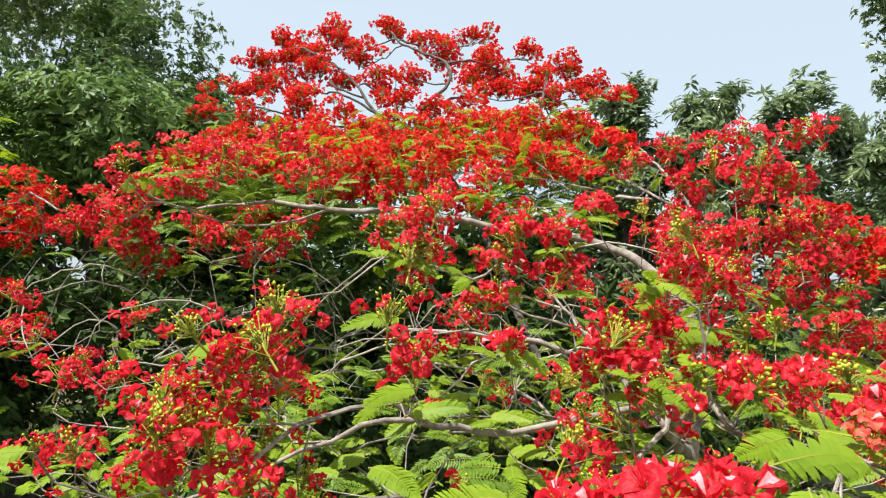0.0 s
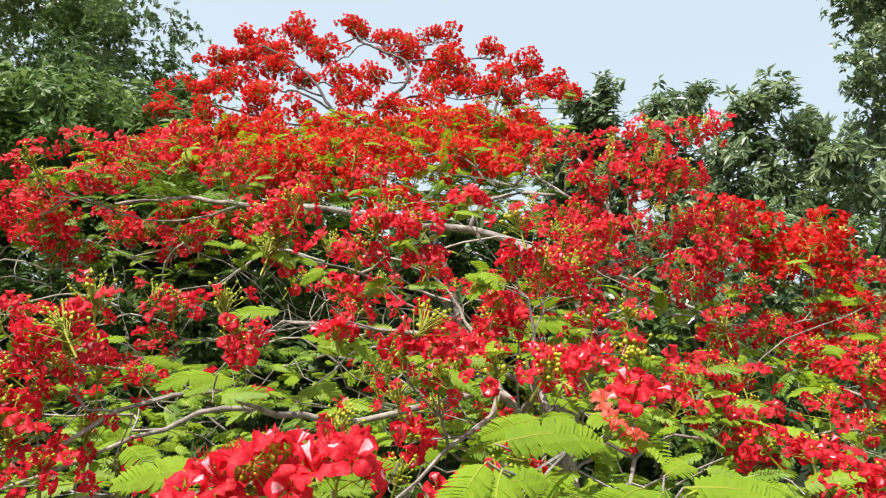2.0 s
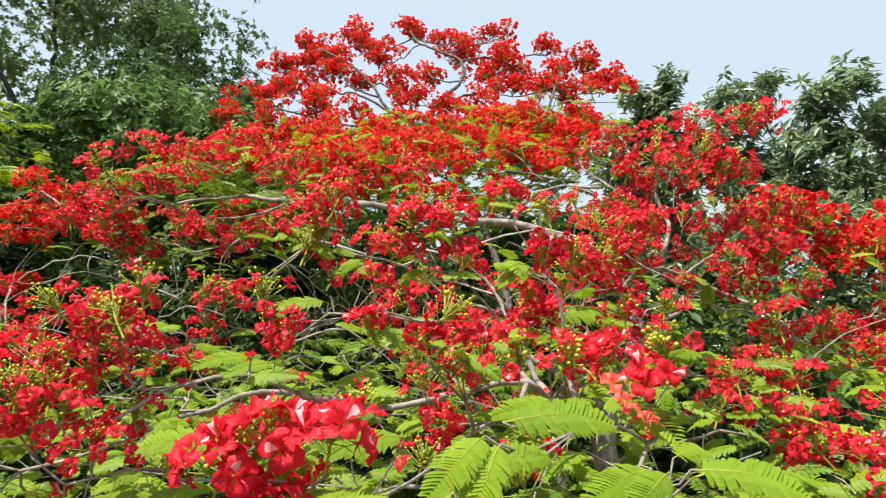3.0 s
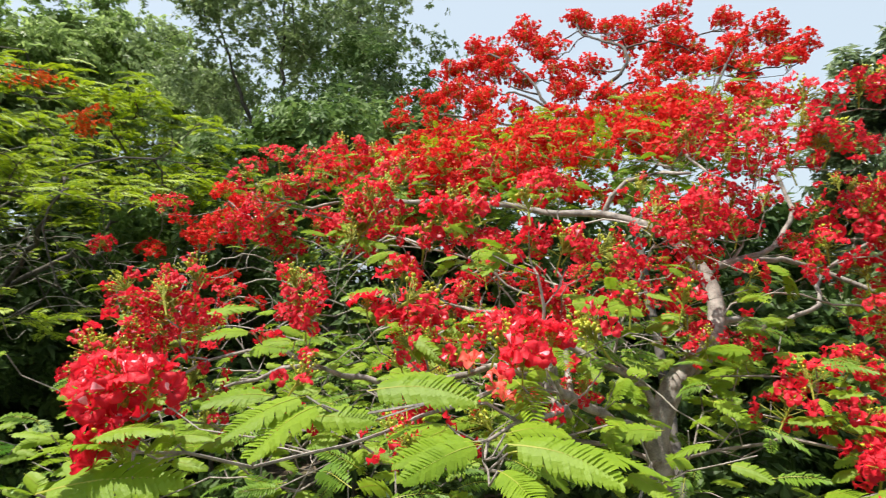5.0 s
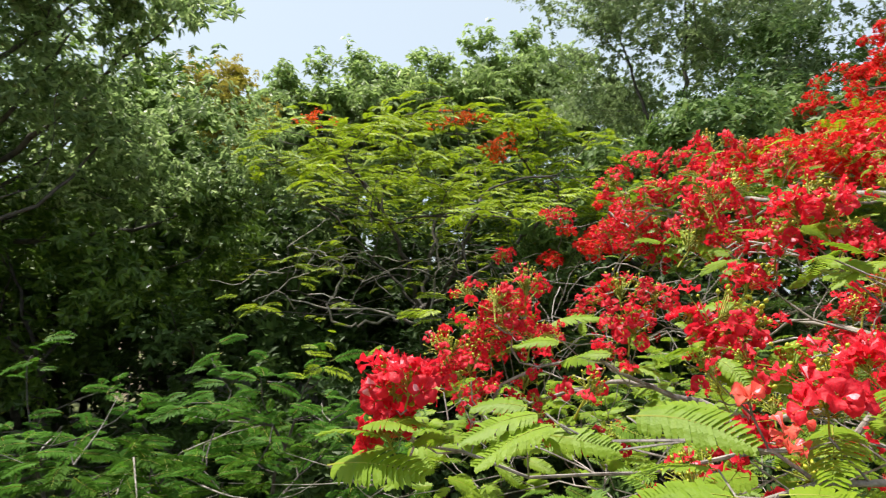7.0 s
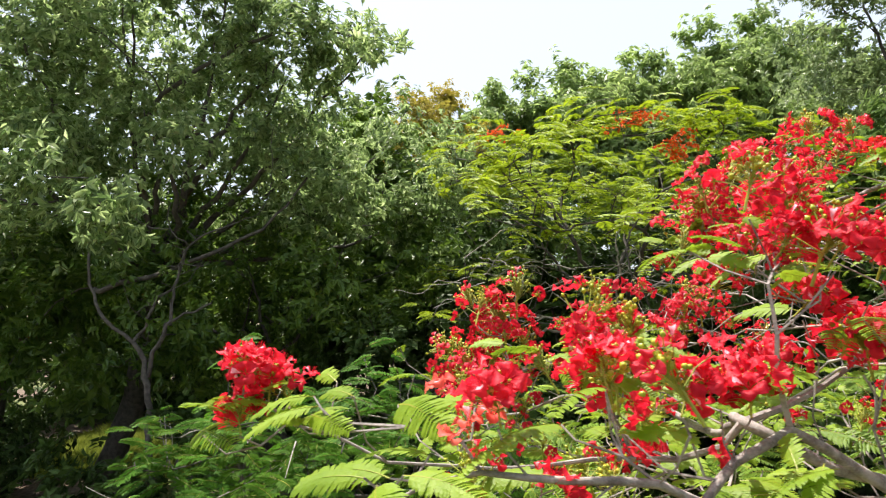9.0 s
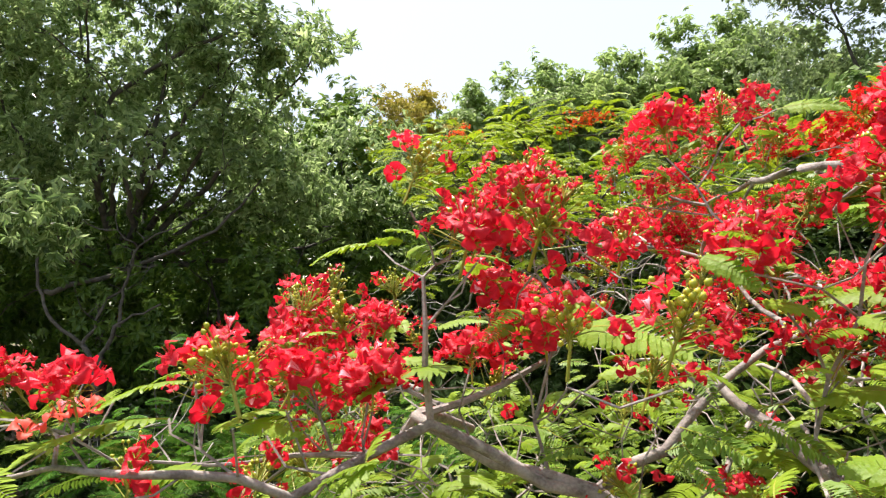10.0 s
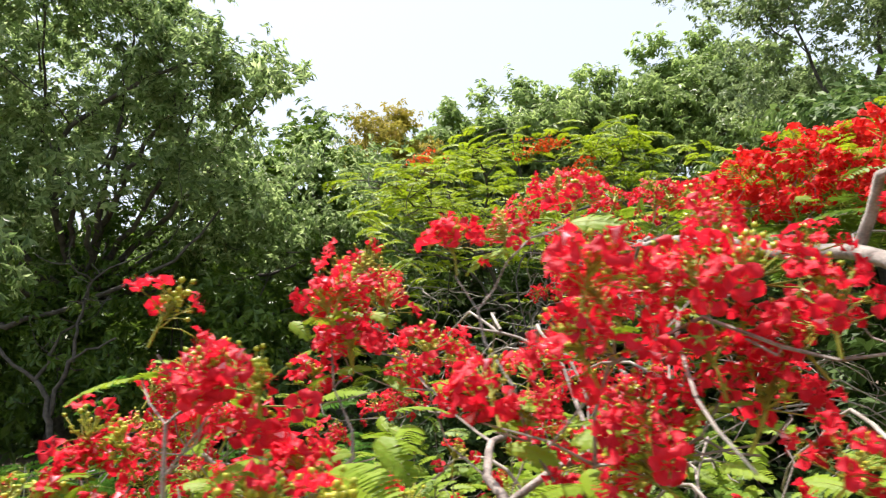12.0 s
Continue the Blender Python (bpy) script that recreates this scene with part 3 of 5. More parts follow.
# understorey added to close gaps, mostly in the shade-darkened leaf colour
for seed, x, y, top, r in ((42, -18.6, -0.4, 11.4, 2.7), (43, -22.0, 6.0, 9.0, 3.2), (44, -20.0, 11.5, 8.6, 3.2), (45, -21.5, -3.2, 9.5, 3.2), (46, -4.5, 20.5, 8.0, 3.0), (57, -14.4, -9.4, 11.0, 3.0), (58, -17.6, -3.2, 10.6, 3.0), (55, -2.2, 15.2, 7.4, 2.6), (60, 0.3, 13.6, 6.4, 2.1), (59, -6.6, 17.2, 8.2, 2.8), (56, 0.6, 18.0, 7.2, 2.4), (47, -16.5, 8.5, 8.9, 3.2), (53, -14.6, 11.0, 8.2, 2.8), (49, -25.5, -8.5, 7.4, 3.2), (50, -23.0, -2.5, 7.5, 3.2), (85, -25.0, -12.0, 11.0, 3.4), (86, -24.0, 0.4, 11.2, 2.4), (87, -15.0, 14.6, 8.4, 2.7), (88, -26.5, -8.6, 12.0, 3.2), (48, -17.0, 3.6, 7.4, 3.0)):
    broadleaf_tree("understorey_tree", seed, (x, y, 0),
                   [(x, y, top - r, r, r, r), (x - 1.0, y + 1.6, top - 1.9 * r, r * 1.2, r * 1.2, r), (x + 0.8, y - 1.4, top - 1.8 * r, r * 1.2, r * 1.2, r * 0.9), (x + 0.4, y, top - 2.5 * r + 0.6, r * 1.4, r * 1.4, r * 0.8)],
                   820 if seed in (43, 44, 47, 48, 53) else 560, 24, 0.38, 0.33, 0.16, 0.5, LEAF_FRESH if seed in (42, 57, 58) else LEAF_SHADED, BARK_DARK, "dark green understorey tree added to fill a shaded gap", 0.16, "understorey", twigs=40)
# large dark tree with overhanging branches
broadleaf_tree("spreading_tree", 51, (-14.6, -6.8, 0),
               [(-10.8, -4.6, 10.8, 2.6, 2.6, 1.9), (-10.4, -2.6, 10.8, 1.5, 1.2, 1.0), (-9.8, -0.6, 9.9, 0.8, 0.8, 0.35), (-9.7, 0.45, 9.6, 0.55, 0.45, 0.2), (-10.4, -4.2, 8.2, 1.6, 1.6, 1.0), (-10.6, -1.3, 9.1, 1.3, 1.2, 0.9), (-11.2, -3.2, 8.6, 2.0, 1.9, 1.1), (-12.0, -5.6, 12.2, 2.0, 2.2, 1.2), (-12.2, -1.2, 7.6, 1.4, 1.3, 1.0), (-10.2, -6.2, 8.7, 2.0, 2.0, 1.5),
                (-7.2, -3.4, 6.35, 1.0, 1.3, 0.5), (-13.6, 0.6, 8.0, 2.2, 2.2, 1.7), (-14.0, 2.2, 6.6, 1.8, 1.8, 1.4), (-14.2, -4.6, 8.6, 3.0, 3.2, 2.2), (-11.4, -8.2, 8.2, 2.8, 2.8, 2.4)],
               3000, 28, 0.42, 0.18, 0.07, 0.8, LEAF_SUNNY, BARK_DARK, "large spreading tree, sunlit above and dark inside", 0.22, twigs=240,
               boughs=([(-10.9, -5.3, 4.9), (-10.8, -3.7, 5.35), (-10.8, -2.3, 5.95), (-10.8, -1.5, 6.5), (-11.2, -1.0, 7.4)], [(-11.0, -4.4, 8.4), (-10.2, -2.2, 9.8), (-9.8, -0.4, 9.95), (-9.7, 0.6, 9.6)]))


def bare_tree(foot, arms, radius):
    """A small leafless tree: a trunk and forking crooked arms."""
    tree = thing("bare_tree", foot, "leafless grey young tree forking low in deep shade", "tree")
    sk = Skeleton(83)
    for k, pts in enumerate(arms):
        sk.limb(pts, radius * (1 if k == 0 else 0.6), 0.2, 0.025)
    for k in range(26):
        a = sk.pos[int(sk.rng.integers(len(sk.pos) // 2, len(sk.pos)))]
        sk.reach(a + sk.rng.normal(0, 0.45, 3) + (0, 0, 0.4), 0.1, 0.15, 0.1, 0.2)
    thick, thin = sk.meshes(0.008, 2.3, 0.02)
    for k, (v, f) in enumerate(thick):
        part("trunk" if k == 0 else "branch", mesh_of("branch", v - np.array(foot), f, BARK_SHADED, smooth=True), tree)
    v, f = merge(thin)
    part("twigwork", mesh_of("twigwork", v - np.array(foot), f, BARK_SHADED), tree, kind="stuff")


bare_tree((-9.9, -3.5, 0), [[(-9.9, -3.5, -0.1), (-9.95, -3.6, 1.8), (-9.9, -3.71, 3.34), (-9.9, -3.94, 3.91), (-9.8, -4.43, 4.39), (-9.9, -4.82, 5.02), (-9.9, -4.87, 5.66)],
                            [(-9.9, -3.94, 3.91), (-9.9, -3.6, 4.59), (-10.0, -3.26, 5.11), (-9.9, -3.02, 5.64)], [(-9.9, -3.71, 3.34), (-9.8, -3.28, 4.27), (-9.8, -2.82, 4.53), (-9.8, -2.46, 4.7)],
                            [(-9.8, -3.28, 4.27), (-9.9, -3.2, 5.01), (-9.9, -3.12, 5.54)]], 0.06)
# spreading tree's lower crown, split off to carry darker leaves as shade
broadleaf_tree("broadleaf_tree", 52, (-13.4, -1.2, 0), [(-13.4, -0.4, 5.6, 2.2, 2.2, 1.8), (-13.0, -2.6, 4.4, 2.6, 2.8, 1.8), (-12.0, -5.6, 4.4, 2.2, 2.6, 1.8), (-13.4, -3.2, 6.6, 2.0, 2.4, 1.0)],
               900, 30, 0.34, 0.19, 0.085, 0.7, LEAF_FRESH, BARK_DARK, "lower crown of the spreading tree, shade put into darker leaves", 0.12, twigs=60)
# shrubs added to fill dark gaps, leaf colour darkened in place of shade
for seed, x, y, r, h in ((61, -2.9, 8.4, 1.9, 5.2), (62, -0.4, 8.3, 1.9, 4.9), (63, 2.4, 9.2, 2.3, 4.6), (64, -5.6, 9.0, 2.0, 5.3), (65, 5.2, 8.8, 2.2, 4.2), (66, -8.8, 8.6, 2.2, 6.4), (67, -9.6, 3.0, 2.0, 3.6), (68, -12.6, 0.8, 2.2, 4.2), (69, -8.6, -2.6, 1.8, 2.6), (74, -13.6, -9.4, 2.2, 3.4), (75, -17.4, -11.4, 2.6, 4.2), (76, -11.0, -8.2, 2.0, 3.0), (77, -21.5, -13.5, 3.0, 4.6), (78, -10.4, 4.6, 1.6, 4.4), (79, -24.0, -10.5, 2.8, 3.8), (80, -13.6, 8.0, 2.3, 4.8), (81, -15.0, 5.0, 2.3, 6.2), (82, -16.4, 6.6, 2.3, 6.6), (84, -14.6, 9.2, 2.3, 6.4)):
    broadleaf_tree("shrub", seed, (x, y, 0), [(x, y, h * 0.66, r, r, h * 0.36), (x + 0.5, y - 0.4, h * 0.3, r * 1.1, r * 1.1, h * 0.3)], 260, 22, 0.3, 0.20, 0.10, 0.4, LEAF_SHADED, BARK_DARK,
                   "dense shrub with leaf colour darkened for shade", 0.06, "shaded shrubs", twigs=40)

# far belt of woods that closes the horizon
def far_woods():
    rng = np.random.default_rng(60)
    blobs = []
    for k in range(64):
        a = k / 64 * 2 * math.pi + rng.normal(0, 0.03)
        r, h = rng.uniform(58, 72), rng.uniform(8, 13)
        blobs.append((r * math.cos(a), r * math.sin(a), h * 0.45, 5.0, 5.0, h * 0.55))
    v, f, _ = foliage(rng, blobs, 3600, 12, 1.3, 1.2, 0.65, 0.4)
    return mesh_of("far_woods", v, f, LEAF_MID)


tagged(new("far_woods", far_woods()), "distant belt of green woodland", "woods", kind="stuff")

def grass_patch(x0, x1, y0, y1, count):
    """Sunlit tussocks: many bent blades on the open ground."""
    rng = np.random.default_rng(64)
    p = np.stack([rng.uniform(x0, x1, count), rng.uniform(y0, y1, count), np.full(count, -0.05)], axis=1)
    a, h = rng.uniform(0, 6.28, count), rng.uniform(0.15, 0.35, count)
    side = np.stack([np.cos(a), np.sin(a), np.zeros(count)], axis=1) * 0.012
    bend = np.stack([-np.sin(a), np.cos(a), np.zeros(count)], axis=1) * (h * rng.uniform(0.2, 0.8, count))[:, None]
    up = np.array([0, 0, 1.0])
    v = np.stack([p - side, p + side, p + side * 0.7 + bend * 0.35 + up * h[:, None] * 0.65, p + bend + up * h[:, None]], axis=1).reshape(-1, 3)
    return mesh_of("grass", v, np.arange(count * 4).reshape(-1, 4), LEAF_GRASS)


tagged(new("grass", grass_patch(-26.0, -15.0, -10.0, -4.5, 24000)), "patch of sunlit yellow-green grass", "grass", kind="stuff")


def low_wall(a, b, height, thick):
    """A concrete wall with a slightly wider coping, from a to b on the ground."""
    a, b = np.array(a, float), np.array(b, float)
    d = unit(b - a)
    s = np.array([-d[1], d[0]])
    def slab(z0, z1, half, over):
        c = [a - d * over - s * half, b + d * over - s * half, b + d * over + s * half, a - d * over + s * half]
        v = [(*q, z) for z in (z0, z1) for q in c]
        return v, [(3, 2, 1, 0), (4, 5, 6, 7)] + [(i, (i + 1) % 4, 4 + (i + 1) % 4, 4 + i) for i in range(4)]
    wall = thing("garden_wall", (*((a + b) / 2), 0), "weathered grey concrete wall behind the shrubs", "wall")
    off = np.array(wall.location)
    for name, piece in (("wall_body", slab(-0.2, height, thick / 2, 0)), ("coping", slab(height, height + 0.08, thick / 2 + 0.03, 0.02))):
        part(name, mesh_of(name, np.array(piece[0]) - off, piece[1], CONCRETE), wall)


low_wall((-17.2, 0.3), (-14.2, 4.0), 2.3, 0.2)

# ---- flame trees ----
FINE = [Raceme(100 + k, 12, 20) for k in range(4)]
BUDDY = [Raceme(120 + k, 5, 34) for k in range(2)]
HEADS = [Raceme(140 + k, 12, 26, 0.1, True).whole_mesh("flower_head", PETAL, True) for k in range(5)]
BUD_HEADS = [Raceme(150 + k, 4, 34, 0.0, True).whole_mesh("flower_head", PETAL, True) for k in range(2)]
FAR_HEADS = [Raceme(160 + k, 17, 10, 0.15, True).whole_mesh("flower_head", PETAL_FAR, False) for k in range(5)]
ORANGE_HEADS = [Raceme(170 + k, 12, 5, 0.0, True).whole_mesh("flower_head", PETAL_ORANGE, False) for k in range(2)]


def one_flower(seed, red):
    rng = np.random.default_rng(seed)
    pieces, slots = [], []
    for v, f, s in flower_pieces(rng, True):
        pieces.append((v, f))
        slots += s
    v, f = merge(pieces)
    return mesh_of("flower", v, f, [red, PETAL_WHITE, STALK], slots, True)


FLOWERS = [one_flower(200 + k, PETAL) for k in range(6)]
FADED = [one_flower(210 + k, PETAL_SALMON) for k in range(2)]
FRONDS = [frond_mesh("frond", 300 + k, FROND, 21, 1, 0.26, 0.064) for k in range(4)]
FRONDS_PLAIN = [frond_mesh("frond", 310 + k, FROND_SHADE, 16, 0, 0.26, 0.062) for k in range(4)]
FRONDS_SMALL = [frond_mesh("frond", 340 + k, FROND, 15, 2, 0.26, 0.062) for k in range(3)]
FRONDS_YOUNG_SHADED = [frond_mesh("frond", 330 + k, FROND_YOUNG_SHADED, 20, 0, 0.44, 0.105) for k in range(3)]
FRONDS_YOUNG_LIT = [frond_mesh("frond", 350 + k, FROND_YOUNG_LIT, 20, 0, 0.44, 0.105) for k in range(3)]
FRONDS_LIME = [frond_mesh("frond", 320 + k, FROND_LIME, 18, 0, 0.50, 0.125) for k in range(4)]


def upright(at, size, rng, tilt=0.35):
    axis = unit(np.array([rng.normal(0, tilt), rng.normal(0, tilt), 1.0]))
    r = frame_to(axis, rng.uniform(0, 6.28))
    m = Matrix([[*(r[i] * size), at[i]] for i in range(3)] + [[0, 0, 0, 1]])
    return m


def frond_pose(at, way, rng, size, roll=0.25, face=(0.2, -0.5)):
    """Blade along way, its upper side tilted by face towards the camera to suit its view."""
    x = unit(way)
    y = unit(np.cross([face[0] + rng.normal(0, roll), face[1] + rng.normal(0, roll), 1.0], x))
    z = np.cross(x, y)
    return Matrix([[x[i] * size, y[i] * size, z[i] * size, at[i]] for i in range(3)] + [[0, 0, 0, 1]])


def put_part(name, me, parent, m, label=""):
    ob = part(name, me, parent, label)
    ob.matrix_basis = Matrix.Translation(-parent.location) @ m
    return ob


# the flowering tree: trunk, main limbs, flower heads (x, y, z, spread)
flame_rng = np.random.default_rng(7)
flame_tree = thing("flame_tree", (1.2, 4.1, 0), "wide flame tree covered in scarlet flower clusters", "tree")
limbs = Skeleton(5)
flame_heads, flame_fronds = Bunch("flower_head", flame_tree, "flower_mass"), Bunch("frond", flame_tree, "frond_mass")
limbs.limb([(1.2, 4.1, -0.1), (1.15, 3.9, 1.5), (0.98, 3.6, 3.0), (0.86, 3.46, 4.09)], 0.10, 0.2)
limbs.limb([(0.86, 3.46, 4.09), (0.93, 3.58, 4.34), (1.08, 3.89, 4.55), (1.07, 4.09, 4.72), (1.0, 4.2, 4.92)], 0.062, taper=0.35)
limbs.limb([(1.0, 4.2, 4.92), (0.8, 4.3, 5.12), (0.56, 4.44, 5.25), (0.31, 4.48, 5.32)], 0.034, taper=0.4)
limbs.limb([(0.31, 4.48, 5.32), (-0.11, 4.45, 5.36), (-0.44, 4.42, 5.43), (-0.85, 4.35, 5.47), (-1.32, 4.36, 5.51), (-1.96, 4.64, 5.60), (-2.48, 4.59, 5.54), (-2.75, 4.44, 5.64), (-2.91, 4.29, 5.77)], 0.026)
limbs.limb([(-1.32, 4.36, 5.50), (-1.71, 4.44, 5.42), (-2.08, 4.40, 5.41), (-2.21, 4.02, 5.49)], 0.010)
limbs.limb([(0.31, 4.48, 5.32), (0.34, 4.50, 5.45), (0.48, 4.44, 5.53), (0.70, 4.48, 5.58), (0.90, 4.36, 5.54)], 0.018)
limbs.limb([(1.0, 4.2, 4.92), (1.11, 4.41, 4.98), (1.32, 4.71, 5.07), (1.41, 5.05, 5.35), (1.26, 5.29, 5.78), (1.16, 6.28, 6.3)], 0.020)
limbs.limb([(1.15, 3.9, 1.5), (0.7, 5.2, 2.9), (0.1, 6.8, 4.4), (-0.6, 8.4, 5.9), (-1.65, 10.07, 7.40)], 0.045)
limbs.limb([(1.11, 4.41, 4.98), (1.49, 5.14, 4.97), (2.19, 5.03, 4.61), (2.34, 5.06, 4.35), (2.68, 4.86, 4.30), (2.70, 4.14, 4.25)], 0.020)
limbs.limb([(1.07, 3.96, 4.59), (1.12, 4.29, 4.63), (1.28, 5.01, 4.55), (1.55, 5.35, 4.70), (1.58, 5.67, 4.91), (2.03, 5.71, 5.21), (2.72, 5.66, 5.25)], 0.022)
limbs.limb([(0.86, 3.46, 4.09), (0.80, 3.48, 4.34), (0.50, 3.39, 4.49), (0.09, 3.30, 4.68), (-0.77, 3.73, 4.72)], 0.02)
limbs.limb([(0.86, 3.46, 4.09), (0.75, 3.15, 4.22), (0.64, 2.88, 4.35), (0.56, 2.44, 4.53), (0.32, 2.53, 4.47), (-0.04, 2.62, 4.38), (-0.32, 2.47, 4.42), (-0.44, 2.20, 4.56), (-0.59, 2.13, 4.56), (-0.73, 2.05, 4.52), (-0.83, 1.93, 4.44)], 0.017)
limbs.limb([(-0.32, 2.47, 4.42), (-0.5, 2.38, 4.47), (-0.78, 2.25, 4.39), (-1.0, 2.12, 4.29)], 0.012)
limbs.limb([(0.56, 2.44, 4.53), (0.49, 2.67, 4.60), (0.39, 2.89, 4.75), (0.34, 2.88, 4.81)], 0.010)
limbs.limb([(0.56, 2.44, 4.53), (0.45, 2.31, 4.42), (0.36, 2.06, 4.39), (0.27, 1.81, 4.33)], 0.010)
limbs.limb([(0.64, 2.88, 4.35), (0.66, 2.66, 4.44), (0.70, 2.47, 4.54), (0.75, 2.31, 4.49), (0.87, 2.18, 4.44), (0.93, 1.98, 4.50), (0.96, 1.80, 4.50)], 0.016)
limbs.limb([(0.70, 2.47, 4.54), (0.68, 2.46, 4.69), (0.67, 2.46, 4.88)], 0.008)
limbs.limb([(0.64, 2.88, 4.35), (0.53, 3.10, 4.46), (0.43, 3.34, 4.63), (0.33, 3.60, 4.73), (0.23, 3.87, 4.89)], 0.016)
limbs.limb([(0.32, 3.57, 4.72), (-0.03, 3.63, 4.84), (-0.26, 3.55, 5.01), (-0.62, 3.25, 5.08)], 0.010)
limbs.limb([(-1.65, 10.07, 7.40), (-1.5, 10.1, 7.83), (-1.14, 10.4, 8.3), (-1.21, 10.7, 8.74), (-1.6, 11.0, 9.03), (-2.12, 11.3, 9.37), (-2.33, 11.6, 9.68)], 0.034)
limbs.limb([(-1.65, 10.07, 7.40), (-2.3, 10.05, 7.75), (-2.72, 10.3, 8.34), (-3.17, 10.55, 8.76), (-3.56, 10.8, 9.04), (-3.97, 11.05, 9.28), (-4.33, 11.3, 9.28)], 0.028)
limbs.limb([(-2.3, 10.05, 7.75), (-2.94, 10.12, 8.12), (-3.31, 10.35, 8.2), (-3.74, 10.57, 8.46), (-4.29, 10.8, 8.71)], 0.022)
limbs.limb([(-2.5, 10.15, 8.02), (-2.95, 10.15, 8.2), (-3.17, 10.3, 8.38), (-3.16, 10.45, 8.59), (-2.98, 10.6, 8.69)], 0.018)
limbs.limb([(-1.21, 10.7, 8.74), (-0.83, 10.93, 8.86), (-0.44, 10.97, 8.75), (-0.1, 11.0, 8.53)], 0.020)
limbs.limb([(-1.5, 10.1, 7.83), (-1.09, 10.47, 8.06), (-0.54, 10.83, 8.24), (0.15, 11.2, 8.48)], 0.022)
limbs.limb([(-1.14, 10.4, 8.3), (-1.38, 10.53, 8.33), (-1.7, 10.67, 8.48), (-1.92, 10.8, 8.74)], 0.014)
limbs.limb([(-1.65, 10.07, 7.40), (-2.99, 10.05, 7.55), (-4.33, 10.03, 7.90)], 0.020)
limbs.limb([(-0.6, 8.4, 5.9), (-1.4, 7.6, 6.1), (-2.1, 6.9, 6.2), (-2.8, 6.5, 6.3)], 0.018)
limbs.limb([(-0.6, 8.4, 5.9), (0.2, 9.0, 7.0), (0.5, 10.6, 8.4)], 0.016)

NEAR_LEFT = [(-0.84, 1.97, 4.67, 0.14), (-0.89, 1.96, 4.72, 0.10), (-0.79, 2.04, 4.58, 0.11), (-1.08, 3.03, 4.76, 0.13), (-1.15, 2.97, 4.63, 0.11), (-0.92, 1.91, 4.55, 0.07), (-0.81, 1.81, 4.34, 0.10), (0.09, 1.08, 4.54, 0.095), (0.20, 1.06, 4.60, 0.085),
             (0.31, 1.06, 4.61, 0.065), (0.27, 1.04, 4.47, 0.07), (-1.07, 1.90, 4.50, 0.13), (-1.07, 1.78, 4.42, 0.10), (-0.91, 1.80, 4.44, 0.12)]
NEAR_MID = [(-0.50, 2.85, 5.20, 0.13), (-0.44, 2.74, 5.10, 0.10), (-0.36, 2.75, 5.25, 0.10), (-0.10, 2.82, 5.00, 0.13), (-0.14, 2.68, 4.86, 0.10), (0.20, 2.79, 5.13, 0.11),
    (0.22, 2.86, 5.00, 0.09), (0.00, 2.82, 5.15, 0.09), (0.17, 3.10, 4.96, 0.12), (-0.36, 2.31, 4.67, 0.07), (-0.03, 2.28, 4.72, 0.08), (0.35, 2.11, 4.70, 0.06),
    (0.25, 2.05, 4.69, 0.07), (0.38, 3.18, 5.30, 0.09), (0.42, 3.33, 5.33, 0.09), (-0.17, 3.69, 5.52, 0.12), (0.73, 2.58, 4.96, 0.09),
    (0.60, 2.52, 4.98, 0.06)]
NEAR_RIGHT = [(0.85, 3.49, 5.08, 0.10), (1.02, 3.63, 5.18, 0.11), (1.20, 3.78, 5.11, 0.10), (0.87, 3.74, 5.30, 0.08), (0.78, 3.21, 4.93, 0.06), (0.67, 3.34, 4.86, 0.07),
    (0.98, 4.44, 5.84, 0.12), (1.28, 4.39, 5.81, 0.14), (1.39, 4.17, 5.65, 0.18), (1.57, 4.19, 5.54, 0.16), (1.51, 4.41, 5.86, 0.14), (1.25, 4.49, 5.53, 0.14),
    (1.06, 4.47, 5.57, 0.14), (1.79, 4.34, 5.55, 0.11), (1.79, 4.32, 5.87, 0.13), (1.96, 4.34, 5.89, 0.13), (1.34, 3.87, 5.26, 0.09), (1.62, 3.98, 4.99, 0.12),
    (0.66, 3.57, 4.80, 0.10), (0.72, 3.45, 4.68, 0.09), (1.11, 3.37, 5.18, 0.08)]
RIGHT_LOW = [(1.84, 4.18, 5.10, 0.18), (2.40, 5.26, 5.36, 0.18), (2.63, 5.41, 5.19, 0.23), (3.15, 5.71, 5.20, 0.24), (1.97, 4.26, 4.97, 0.16), (2.78, 5.32, 4.98, 0.20), (3.19, 5.60, 5.00, 0.18), (1.75, 4.14, 4.53, 0.18), (1.68, 3.78, 4.41, 0.14),
             (1.54, 3.52, 4.35, 0.12), (1.68, 3.54, 4.20, 0.15), (1.86, 3.44, 4.17, 0.17), (1.78, 3.44, 4.03, 0.13), (2.89, 5.36, 4.46, 0.18), (3.17, 5.50, 4.66, 0.23), (3.17, 5.14, 4.53, 0.19), (2.89, 5.12, 4.33, 0.15)]
